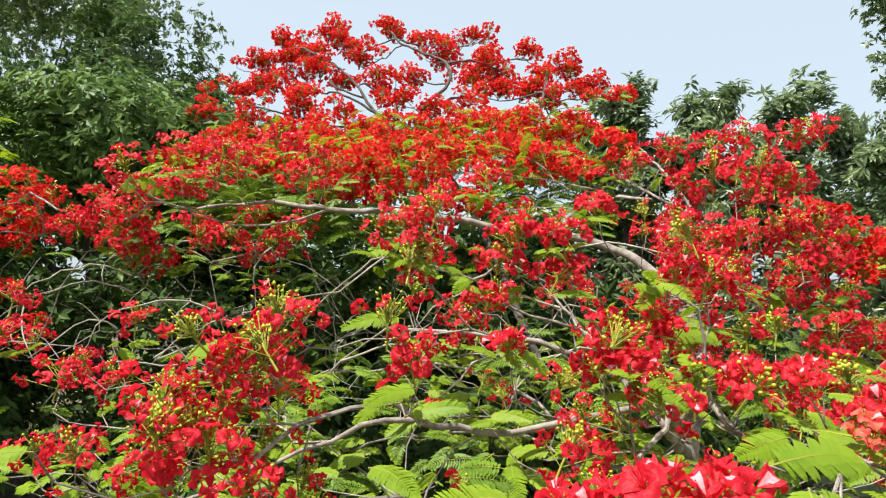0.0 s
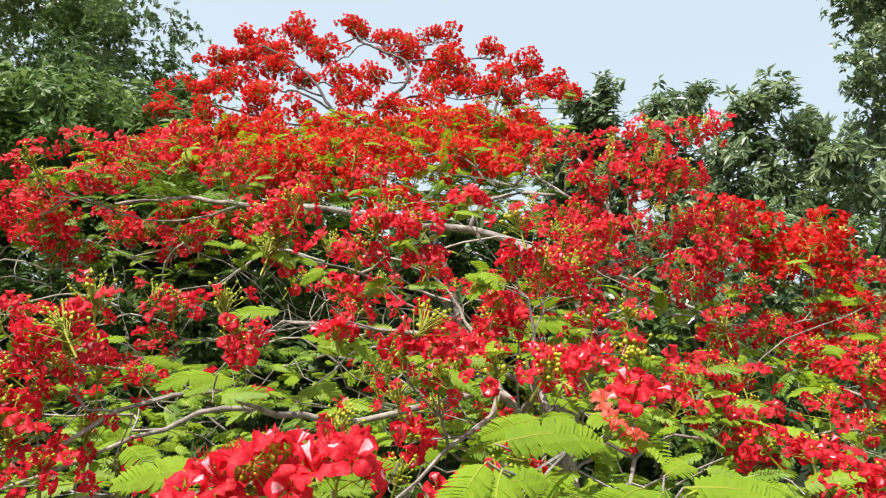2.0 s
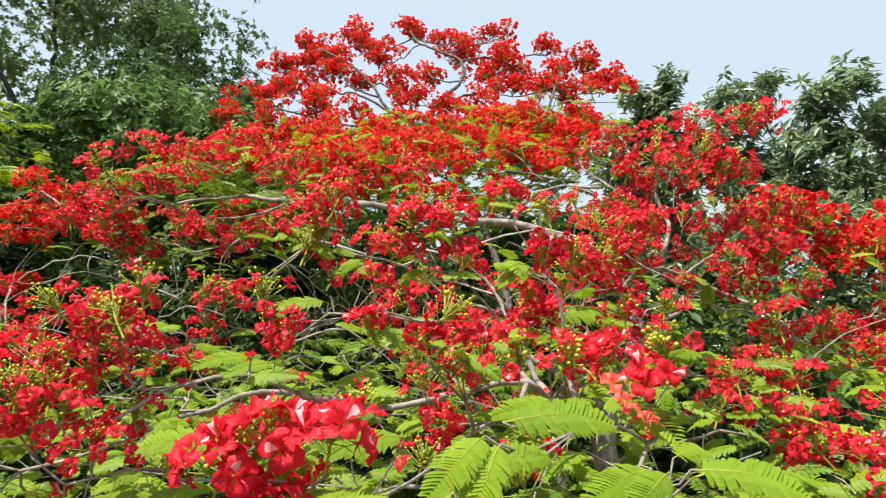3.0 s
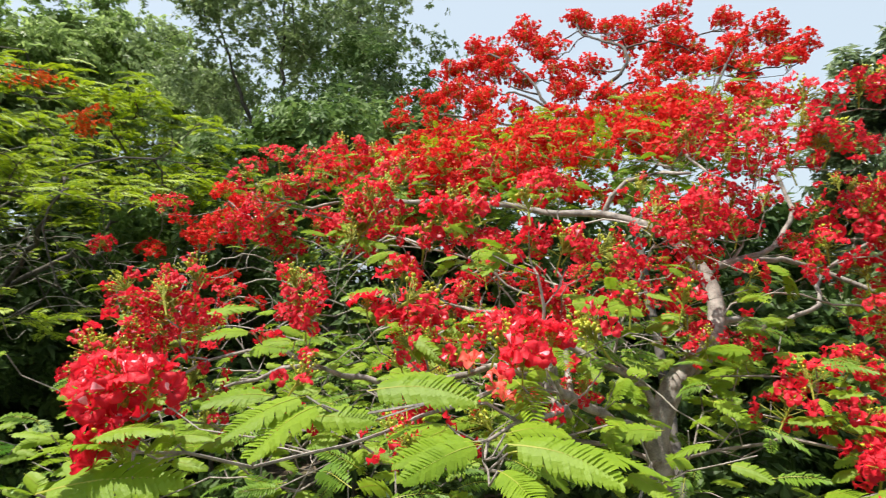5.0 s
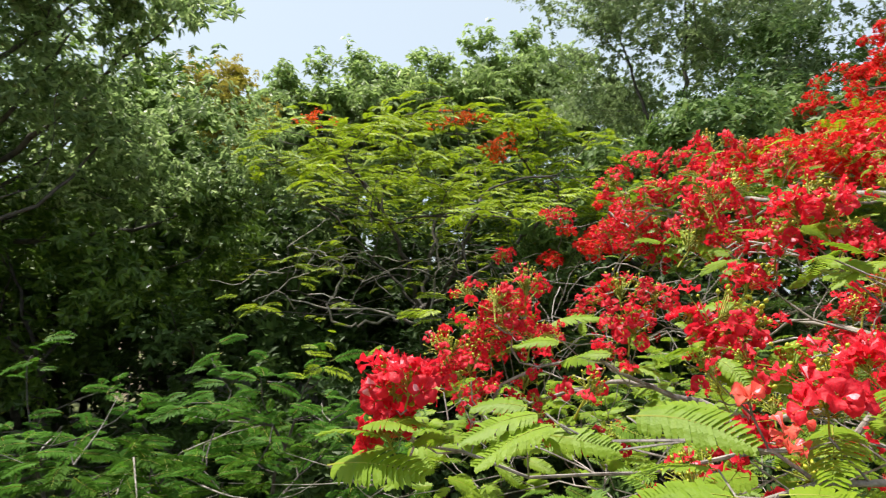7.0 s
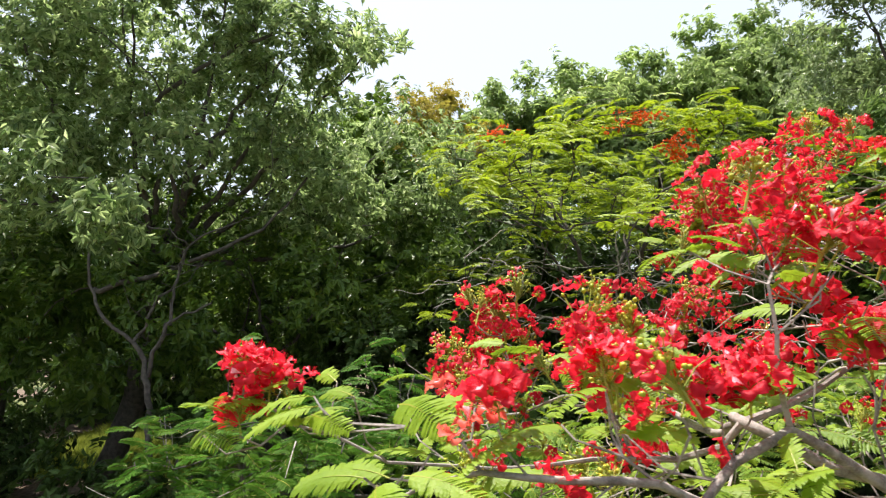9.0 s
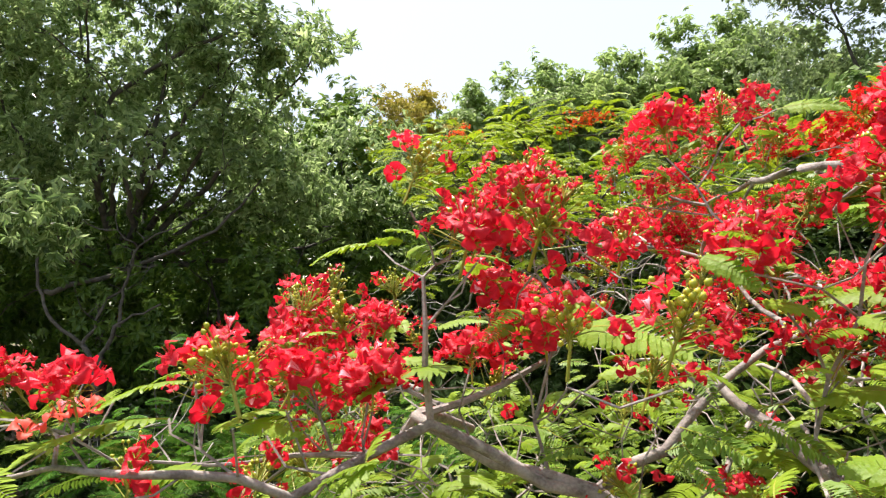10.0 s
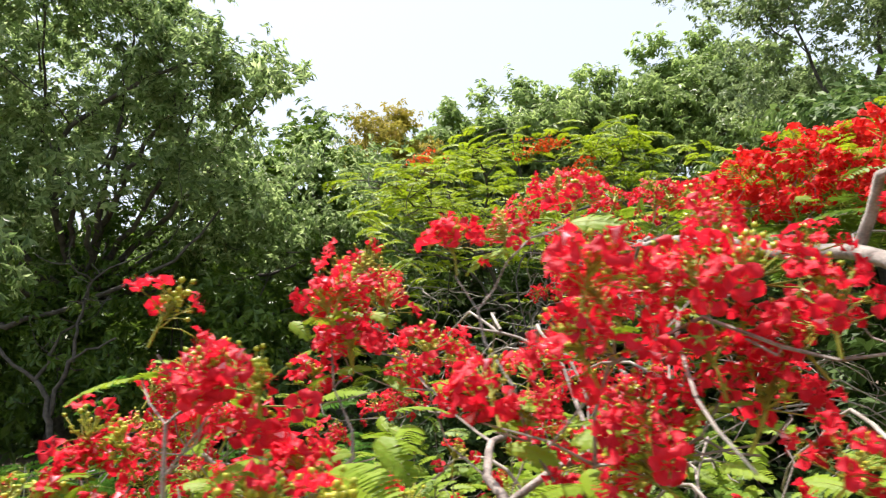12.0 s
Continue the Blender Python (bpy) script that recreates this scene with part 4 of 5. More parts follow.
RIGHT_EDGE = [(1.80, 2.74, 4.21, 0.09), (1.92, 2.71, 4.18, 0.09), (2.05, 2.67, 4.14, 0.09), (1.82, 2.65, 4.09, 0.09), (2.26, 4.44, 4.54, 0.14), (2.52, 4.47, 4.39, 0.14), (2.86, 4.31, 4.38, 0.14), (1.91, 3.81, 4.31, 0.14),
              (2.68, 3.86, 4.92, 0.14), (2.77, 3.88, 4.72, 0.13), (2.27, 3.61, 4.22, 0.14), (2.36, 3.50, 4.15, 0.12), (2.61, 3.76, 4.36, 0.16), (2.70, 3.78, 4.20, 0.14), (0.67, 2.32, 4.62, 0.05), (0.78, 2.34, 4.62, 0.06),
              (1.11, 3.46, 4.53, 0.11), (0.98, 3.69, 4.57, 0.11), (1.25, 3.73, 4.47, 0.10), (1.27, 3.71, 4.86, 0.09), (3.11, 4.17, 4.44, 0.21), (3.15, 3.95, 4.08, 0.19)]
SHOULDER = [(0.50, 8.53, 7.53, 0.14), (0.94, 7.99, 7.24, 0.17), (1.29, 8.02, 7.27, 0.20), (0.16, 7.91, 7.06, 0.14), (0.46, 7.45, 6.76, 0.17), (0.71, 5.00, 6.00, 0.20),
    (0.87, 4.63, 5.77, 0.14), (0.57, 5.20, 5.81, 0.17), (1.04, 4.26, 5.30, 0.20), (0.77, 4.04, 5.25, 0.09), (1.74, 4.64, 5.33, 0.20), (1.54, 4.43, 5.19, 0.14), (2.04, 5.18, 5.32, 0.20),
    (2.17, 5.20, 5.21, 0.14), (3.00, 5.80, 5.21, 0.17), (1.05, 4.48, 5.12, 0.20), (1.44, 4.52, 5.04, 0.14)]
BIG_HEAD = [(1.04, 3.44, 5.15, 0.10), (1.05, 3.39, 5.04, 0.10), (0.90, 3.57, 4.88, 0.12), (1.05, 3.70, 5.15, 0.11), (1.04, 3.84, 5.05, 0.11), (1.03, 3.65, 5.02, 0.12), (1.02, 3.73, 4.92, 0.11), (1.00, 3.57, 4.79, 0.11)]
RIGHT_FRONT = [(1.81, 4.47, 4.84, 0.15), (2.37, 4.84, 4.79, 0.15), (3.1, 5.32, 4.87, 0.15), (2.41, 4.65, 4.56, 0.15), (1.32, 4.03, 5.57, 0.12), (1.47, 4.05, 5.43, 0.12)]
LEFT_LAYER = [(-2.20, 3.88, 5.79, 0.15), (-2.59, 3.96, 5.71, 0.15), (-1.98, 4.03, 5.80, 0.15), (-1.53, 3.95, 5.80, 0.15), (-1.38, 4.09, 5.78, 0.13), (-2.37, 4.23, 5.65, 0.16),
    (-2.08, 4.38, 5.67, 0.17), (-1.38, 4.58, 5.78, 0.17), (-1.25, 5.19, 5.96, 0.17), (-2.83, 4.31, 5.57, 0.17), (-3.28, 4.63, 5.42, 0.18), (-2.87, 4.67, 5.47, 0.16),
    (-2.56, 4.71, 5.33, 0.16), (-3.06, 4.66, 5.20, 0.16), (-2.70, 4.70, 5.15, 0.16), (-2.41, 4.85, 5.25, 0.16), (-2.05, 4.66, 5.10, 0.13), (-1.81, 4.68, 5.18, 0.15),
    (-1.81, 4.91, 5.34, 0.14), (-2.15, 4.99, 5.47, 0.15), (-1.57, 5.16, 5.69, 0.17), (-1.07, 5.22, 5.69, 0.17), (-0.90, 5.59, 5.85, 0.18), (-1.40, 5.30, 5.71, 0.15)]
LEFT_FAR = [(-4.49, 5.49, 5.85, 0.23), (-4.52, 5.65, 5.48, 0.21), (-5.02, 5.72, 5.72, 0.24), (-5.59, 5.96, 5.53, 0.25), (-5.11, 5.88, 5.34, 0.22), (-6.51, 6.44, 5.44, 0.24),
    (-5.50, 6.10, 4.80, 0.20), (-7.80, 6.50, 5.25, 0.24), (-7.40, 7.15, 5.67, 0.28), (-5.66, 6.55, 4.43, 0.18), (-4.19, 4.81, 4.46, 0.17), (-5.60, 4.61, 4.63, 0.20),
    (-6.04, 4.70, 5.23, 0.18), (-3.24, 4.49, 5.44, 0.22), (-5.08, 4.77, 5.67, 0.20)]
LOW_HEADS = [(0.52, 2.62, 4.83, 0.07), (0.63, 2.78, 4.75, 0.06), (0.85, 1.99, 4.68, 0.06), (0.84, 2.16, 4.63, 0.06), (0.91, 1.75, 4.62, 0.04), (-0.99, 2.62, 4.50, 0.08),
    (0.25, 3.40, 4.19, 0.10), (0.50, 3.35, 4.20, 0.10), (-0.37, 3.74, 4.75, 0.12), (0.52, 3.57, 4.68, 0.12), (-0.53, 3.84, 5.10, 0.15), (-0.33, 3.51, 4.61, 0.10),
    (-2.32, 2.98, 4.45, 0.13), (-1.87, 2.83, 4.48, 0.12), (-2.17, 3.39, 4.72, 0.12), (-2.87, 3.30, 4.85, 0.13), (-2.74, 3.12, 4.69, 0.11), (-1.68, 2.05, 4.37, 0.10),
    (-1.37, 1.88, 4.41, 0.10), (-2.86, 3.00, 4.64, 0.12)]
SINGLE = [(0.94, 1.88, 4.47), (0.45, 1.95, 4.35), (0.37, 1.94, 4.34), (-0.29, 2.22, 4.55), (0.58, 2.35, 4.45), (0.2, 2.3, 4.5)]
BUD_SPOTS = [(0.64, 2.42, 5.12), (-0.56, 3.22, 4.90), (0.31, 2.22, 4.72), (0.68, 2.05, 4.62), (1.02, 2.1, 4.66), (0.93, 2.75, 4.72), (1.1, 2.9, 4.74), (0.1, 1.15, 4.52), (0.55, 2.1, 4.6)]


def head_at(p, spread):
    """Flower heads that fill a ball of that spread round p; the nearest ones have each flower apart."""
    own = np.random.default_rng(int(abs(p[0] * 7919 + p[1] * 10473 + p[2] * 12997)))
    near = (p[0] - 1.3) ** 2 + (p[1] - 1.3) ** 2 < 4.4
    count = max(1, int(round((spread / 0.125) ** 2)))
    if p[1] > 8.5:
        count = int(count * (1.7 if p[1] > 10.5 else 1.3))
    for k in range(count):
        q = np.array(p) + (own.normal(0, 0.5, 3) * spread * np.array([1.1, 1.1, 0.6]) if count > 1 else 0)
        size = float(np.clip(spread / 0.135, 0.5, 1.08)) * own.uniform(0.85, 1.12)
        m = upright(q, size, own)
        limbs.reach(q - np.array([0, 0, 0.06 * size]))
        if near:
            kind = FINE[int(own.integers(len(FINE)))]
            head = put_part("flower_head", kind.shared_stalks, flame_tree, m)
            keep = max(4, int(len(kind.flowers) * min(1, size * 1.05)))
            for at, r in kind.flowers[:keep]:
                fl = part("flower", FLOWERS[int(own.integers(len(FLOWERS)))], head)
                fl.matrix_basis = Matrix([[*(r[j] / size), at[j]] for j in range(3)] + [[0, 0, 0, 1]])
            part("bud_spray", kind.shared_buds, head, "round yellow-green buds", "stuff")
        else:
            far = q[1] > 5.0
            stock = FAR_HEADS if far else HEADS
            flame_heads.put(stock[int(own.integers(len(stock)))], m)


for kind in FINE + BUDDY:
    kind.shared_stalks, kind.shared_buds = kind.stalk_mesh("flower_head"), kind.bud_mesh("bud_spray")

for group in (NEAR_RIGHT, BIG_HEAD, SHOULDER, RIGHT_FRONT, NEAR_MID, LOW_HEADS, NEAR_LEFT, LEFT_LAYER, RIGHT_LOW, RIGHT_EDGE, LEFT_FAR):
    for x, y, z, spread in group:
        head_at((x, y, z), spread * (0.8 if group is SHOULDER else 1.07 if group is NEAR_LEFT and x < -0.7 and y < 2.5 else 1.06 if group is RIGHT_LOW else 1.0))

# the crown rising behind: cushions of flower heads at the top, a sloping mass below them
TOP = [(-2.67, 12.52, 10.14, 0.26), (-2.35, 12.23, 9.96, 0.27), (-3.56, 11.99, 9.86, 0.34), (-3.24, 11.76, 9.56, 0.30), (-2.88, 11.43, 9.16, 0.27), (-4.23, 11.65, 9.56, 0.34), (-4.63, 11.06, 9.00, 0.30), (-4.26, 11.06, 8.95, 0.27), (-3.77, 11.43, 9.28, 0.34), (-3.63, 10.91, 8.73, 0.30), (-3.06, 10.66, 8.42, 0.27), (-2.43, 10.73, 8.42, 0.34), (-2.02, 10.24, 7.93, 0.30), (-1.86, 11.01, 8.62, 0.27), (-1.62, 12.00, 9.61, 0.34), (-1.37, 11.72, 9.27, 0.30), (-0.88, 12.14, 9.66, 0.27), (-0.56, 11.54, 8.99, 0.34), (-0.27, 11.31, 8.73, 0.30), (0.14, 11.90, 9.27, 0.27), (0.86, 11.56, 8.83, 0.34), (-0.75, 11.09, 8.57, 0.30), (-0.19, 10.73, 8.17, 0.27), (0.33, 10.84, 8.21, 0.34), (0.6, 11.2, 8.06, 0.24), (0.98, 11.2, 8.35, 0.24), (1.35, 11.3, 8.44, 0.20), (0.85, 11.1, 7.62, 0.22), (0.3, 11.3, 8.64, 0.22)]
TOP_FRONT = [(-0.77, 10.50, 8.03, 0.30), (-1.30, 10.10, 7.74, 0.27), (-0.37, 9.96, 7.52, 0.29), (-0.06, 9.77, 7.34, 0.29), (-1.29, 9.51, 7.25, 0.29), (-0.90, 9.78, 7.43, 0.29), (-4.84, 10.18, 8.18, 0.30), (-4.51, 10.38, 8.32, 0.27), (-4.22, 10.41, 8.32, 0.34), (-4.92, 9.51, 7.61, 0.29), (-4.32, 9.59, 7.61, 0.29), (-3.79, 9.87, 7.80, 0.34), (-3.60, 10.21, 8.07, 0.30), (-2.90, 9.87, 7.70, 0.27), (-3.30, 9.39, 7.35, 0.29), (-2.56, 9.36, 7.26, 0.29), (-2.12, 9.09, 7.01, 0.29), (-1.76, 8.98, 6.89, 0.29), (-2.73, 8.83, 6.87, 0.29), (-3.70, 8.91, 7.01, 0.29)]
for x, y, z, spread in TOP + TOP_FRONT:
    head_at((x, y, z), spread)


def dome_top(x, y):
    z = np.interp(y, (5, 6.5, 8.4, 10), (6.0, 6.35, 7.1, 7.6))
    return float(z) - 0.05 * max(0, abs(x + 1.9) - 1.2) ** 2


flame_rng = np.random.default_rng(701)
spots = []
while len(spots) < 96:
    y = 5.3 + 4.6 * flame_rng.random() ** 0.9
    x = flame_rng.uniform(np.interp(y, (5, 7, 9.5, 13), (-2.9, -3.8, -4.8, -5.2)), np.interp(y, (5, 8, 10, 13), (0.5, 0.6, 1.3, 1.4)))
    z = dome_top(x, y) - abs(flame_rng.normal(0, 0.26))
    if all((x - a) ** 2 + (y - b) ** 2 + (z - c) ** 2 > 0.12 for a, b, c in spots):
        spots.append((x, y, z))
for p in spots:
    head_at(p, flame_rng.uniform(0.15, 0.23))
flame_rng = np.random.default_rng(702)
for p in BUD_SPOTS:
    limbs.reach(np.array(p) - np.array([0, 0, 0.06]))
    kind = BUDDY[int(flame_rng.integers(2))]
    head = put_part("flower_head", kind.shared_stalks, flame_tree, upright(p, 0.8, flame_rng), "cluster still mostly in yellow-green bud")
    for at, r in kind.flowers:
        fl = part("flower", FLOWERS[int(flame_rng.integers(len(FLOWERS)))], head)
        fl.matrix_basis = Matrix([[*r[j], at[j]] for j in range(3)] + [[0, 0, 0, 1]])
    part("bud_spray", kind.shared_buds, head, "round yellow-green buds", "stuff")
for p in SINGLE:
    limbs.reach(np.array(p) - np.array([0, 0, 0.02]))
    put_part("flower", FLOWERS[int(flame_rng.integers(len(FLOWERS)))], flame_tree, upright(p, 1.0, flame_rng, 0.6))
limbs.reach((0.84, 1.68, 4.55))
for k in range(4):
    put_part("faded_flower", FADED[k % 2], flame_tree, upright(np.array((0.84, 1.68, 4.59)) + flame_rng.normal(0, 0.04, 3), 0.85, flame_rng, 0.6), "faded salmon-pink flower past its best")

# leaves: the ones in front, base and tip
FRONT_A = [((0.55, 1.31, 4.60), (0.48, 1.13, 4.51)), ((0.58, 1.33, 4.58), (0.55, 1.14, 4.47)), ((0.53, 1.30, 4.55), (0.64, 1.37, 4.55)), ((0.56, 1.53, 4.58), (0.84, 1.63, 4.61)), ((0.90, 1.53, 4.49), (0.75, 1.37, 4.48)), ((0.93, 1.48, 4.50), (0.83, 1.31, 4.44)),
           ((0.95, 1.56, 4.51), (1.06, 1.70, 4.51)), ((0.98, 1.51, 4.50), (1.24, 1.53, 4.44)), ((0.98, 1.51, 4.48), (1.29, 1.70, 4.48)), ((0.99, 1.44, 4.46), (1.09, 1.36, 4.44)), ((0.19, 0.89, 4.43), (0.43, 1.03, 4.54)), ((0.63, 2.83, 4.76), (0.93, 3.00, 4.78))]
FRONT_B = [((-0.01, 1.29, 4.56), (-0.14, 1.21, 4.62)), ((-0.31, 1.92, 4.67), (-0.42, 1.78, 4.69)), ((-0.34, 1.92, 4.59), (-0.21, 1.93, 4.65)), ((-1.19, 1.45, 4.58), (-1.33, 1.44, 4.54)),
           ((-0.37, 1.55, 4.54), (-0.26, 1.44, 4.55)), ((-1.40, 2.51, 4.66), (-1.27, 2.76, 4.84)), ((0.68, 1.72, 4.60), (0.58, 1.65, 4.59)), ((0.36, 1.39, 4.57), (0.26, 1.31, 4.58)), ((0.76, 1.61, 4.50), (0.66, 1.48, 4.50)), ((-0.37, 2.21, 4.61), (-0.46, 2.14, 4.60))]
FRONT_C = [((-0.37, 2.21, 4.55), (-0.26, 2.28, 4.57)), ((0.67, 2.68, 4.81), (0.86, 2.58, 4.79)), ((0.55, 2.53, 4.98), (0.50, 2.47, 4.92)), ((-0.59, 3.26, 4.80), (-0.89, 3.11, 4.82)), ((-1.27, 2.95, 4.66), (-1.49, 3.05, 4.73)), ((0.49, 2.32, 4.99), (0.54, 2.21, 4.94)),
           ((0.31, 3.35, 4.63), (0.32, 3.57, 4.62)), ((0.38, 3.52, 5.41), (0.50, 3.66, 5.39)), ((0.88, 1.98, 4.67), (0.99, 1.84, 4.65)), ((0.81, 1.90, 4.58), (0.98, 1.65, 4.54)), ((0.43, 3.50, 4.56), (0.44, 3.64, 4.63)), ((0.12, 3.86, 5.14), (0.25, 3.95, 5.16)),
           ((0.29, 2.35, 4.65), (0.29, 2.54, 4.66)), ((0.65, 2.57, 4.67), (0.77, 2.29, 4.66))]
flame_rng = np.random.default_rng(703)
for base, tip in FRONT_A + FRONT_B + FRONT_C:
    base, way = np.array(base), np.array(tip) - np.array(base)
    size = max(0.18, np.linalg.norm(way) * 0.95) / 0.26
    way[2] *= 0.45
    limbs.reach(base)
    flame_fronds.put(FRONDS[int(flame_rng.integers(3))], frond_pose(base, way, flame_rng, size))


def in_hollow(q):
    """The dark gap left of the trunk, cleared of random flowers to fit the camera's view."""
    return q[0] < -0.35 and q[1] > 2.5


def frond_tuft(at, count, stock, bunch, rng, size=1.0, spread=0.10, lift=0.1, wild=0.25, face=(0.2, -0.5)):
    if at[0] > 0.7 and at[1] < 4.6 and at[2] > 4.95:   # no fronds here, to keep the camera's close view clear
        return
    for k in range(count):
        a = rng.uniform(0, 6.28)
        way = np.array([math.cos(a), math.sin(a), rng.normal(lift, wild)])
        bunch.put(stock[int(rng.integers(len(stock)))], frond_pose(np.array(at) + rng.normal(0, spread, 3) * (1, 1, 0.4), way, rng, size * rng.uniform(0.75, 1.15), wild * 1.3, face))


flame_rng = np.random.default_rng(704)
# tufts among the flowers, and the green layer below them
for group, chance in ((NEAR_LEFT, 0.9), (NEAR_MID, 1.0), (LOW_HEADS, 1.2), (NEAR_RIGHT, 1.0), (RIGHT_LOW, 1.2), (LEFT_LAYER, 1.2), (SHOULDER, 1.2), (RIGHT_FRONT, 2.2), (RIGHT_EDGE, 1.5), (LEFT_FAR, 0.6)):
    for x, y, z, spread in group:
        if flame_rng.random() < 0.45 * chance:
            frond_tuft((x + flame_rng.normal(0, 0.1), y + flame_rng.normal(0, 0.1), z - 0.08), 3, FRONDS if y < 3.2 else FRONDS_SMALL, flame_fronds, flame_rng, 0.62, 0.035)
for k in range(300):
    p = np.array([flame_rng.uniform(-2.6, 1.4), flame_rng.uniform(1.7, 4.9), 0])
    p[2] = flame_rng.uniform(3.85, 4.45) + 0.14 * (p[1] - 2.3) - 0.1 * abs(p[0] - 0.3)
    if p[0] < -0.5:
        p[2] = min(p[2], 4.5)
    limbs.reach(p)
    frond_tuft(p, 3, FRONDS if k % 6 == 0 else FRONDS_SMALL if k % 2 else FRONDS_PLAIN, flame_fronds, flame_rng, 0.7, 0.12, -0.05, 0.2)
flame_rng = np.random.default_rng(705)
for k in range(66):
    p = np.array([flame_rng.uniform(1.3, 4.4), flame_rng.uniform(2.9, 5.6), flame_rng.uniform(3.5, 4.5)])
    limbs.reach(p)
    frond_tuft(p, 3, FRONDS_SMALL if k % 2 else FRONDS_PLAIN, flame_fronds, flame_rng, 0.85, 0.12, 0.0)
flame_rng = np.random.default_rng(706)
# smaller heads and bud sprays low in the crown
for k in range(40):
    p = np.array([flame_rng.uniform(-1.7, 0.7), flame_rng.uniform(1.7, 3.6), 0])
    p[2] = flame_rng.uniform(4.2, 4.6) + 0.1 * (p[1] - 1.7)
    if in_hollow(p):
        continue
    limbs.reach(p - np.array([0, 0, 0.05]))
    flame_heads.put(BUD_HEADS[k % 2], upright(p, flame_rng.uniform(0.6, 0.85), flame_rng, 0.5))
flame_rng = np.random.default_rng(707)
for k in range(84):
    group = (NEAR_MID, RIGHT_FRONT, NEAR_RIGHT, RIGHT_LOW, LEFT_LAYER, SHOULDER, NEAR_LEFT)[k % 7]
    x, y, z, _ = group[int(flame_rng.integers(len(group)))]
    p = np.array([x, y, z + 0.03]) + flame_rng.normal(0, 0.09, 3) * (1, 1, 0.5)
    if y < 1.7 or x > 1.1 and y < 4.6:   # none close to the camera, where they would block its view
        continue
    limbs.reach(p - np.array([0, 0, 0.05]))
    flame_heads.put(BUD_HEADS[k % 2], upright(p, flame_rng.uniform(0.75, 1.05), flame_rng, 0.5))
for k in range(8):
    y = flame_rng.uniform(2.4, 4.9)
    x = flame_rng.uniform(-1.8, 0.5 if y < 4.2 else 1.9)
    p = (x, y, flame_rng.uniform(4.25, 4.65) + 0.22 * (y - 2.3))
    if not in_hollow(p):
        head_at(p, flame_rng.uniform(0.07, 0.11))
for k in range(45):
    y = flame_rng.uniform(1.6, 4.6)
    p = np.array([flame_rng.uniform(-1.6, 0.7 if y < 3.5 else 1.6), y, flame_rng.uniform(4.2, 4.62) + 0.16 * (y - 2.0)])
    if in_hollow(p):
        continue
    limbs.reach(p - np.array([0, 0, 0.02]))
    put_part("flower", FLOWERS[k % 6], flame_tree, upright(p, flame_rng.uniform(0.8, 1.0), flame_rng, 0.7))
for k in range(12):
    y = flame_rng.uniform(2.3, 4.8)
    p = (flame_rng.uniform(-1.5, 0.6 if y < 3.6 else 1.7), y, flame_rng.uniform(4.3, 4.6) + 0.2 * (y - 2.3))
    if not in_hollow(p):
        head_at(p, flame_rng.uniform(0.06, 0.10))
flame_rng = np.random.default_rng(708)
for k in range(330):
    x, y, z = spots[int(flame_rng.integers(len(spots)))]
    frond_tuft((x + flame_rng.normal(0, 0.2), y + flame_rng.normal(0, 0.2), z + 0.05), 3, FRONDS_LIME, flame_fronds, flame_rng, 0.45, 0.06, 0.0, 0.3)
flame_rng = np.random.default_rng(709)
# hidden fronds added under the dome's flowers to cast shade below
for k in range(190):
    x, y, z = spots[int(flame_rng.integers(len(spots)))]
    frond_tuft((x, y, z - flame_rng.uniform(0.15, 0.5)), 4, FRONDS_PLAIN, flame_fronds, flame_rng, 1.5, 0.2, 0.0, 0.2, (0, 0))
flame_rng = np.random.default_rng(710)
for k in range(56):
    group = (RIGHT_FRONT, SHOULDER, RIGHT_LOW, RIGHT_EDGE)[k % 4]
    x, y, z, _ = group[int(flame_rng.integers(len(group)))]
    frond_tuft((x + flame_rng.normal(0, 0.15), y - 0.1 + flame_rng.normal(0, 0.12), z - flame_rng.uniform(-0.05, 0.25)), 3, FRONDS_SMALL, flame_fronds, flame_rng, 0.75, 0.05, 0.0, 0.25)
flame_rng = np.random.default_rng(711)
for k in range(125):
    group = (NEAR_RIGHT, SHOULDER, NEAR_MID, LEFT_LAYER, RIGHT_LOW)[k % 5]
    x, y, z, _ = group[int(flame_rng.integers(len(group)))]
    frond_tuft((x + flame_rng.normal(0, 0.12), y + flame_rng.normal(0, 0.12), z), 3, FRONDS_SMALL, flame_fronds, flame_rng, 0.5, 0.04, 0.0, 0.3)
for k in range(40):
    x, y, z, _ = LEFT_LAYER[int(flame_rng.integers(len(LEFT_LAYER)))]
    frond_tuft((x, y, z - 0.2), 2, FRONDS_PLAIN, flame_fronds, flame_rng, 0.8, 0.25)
flame_fronds.done((1.4, 1.2))
flame_heads.done((1.4, 1.2))
flame_rng = np.random.default_rng(712)
# bare twigs in the shade under the crown
for k in range(60):
    limbs.reach((flame_rng.uniform(-4.5, 0.5), flame_rng.uniform(3.4, 7.0), flame_rng.uniform(4.3, 5.2)), 0.2, 0.13, -0.1)

bare = []
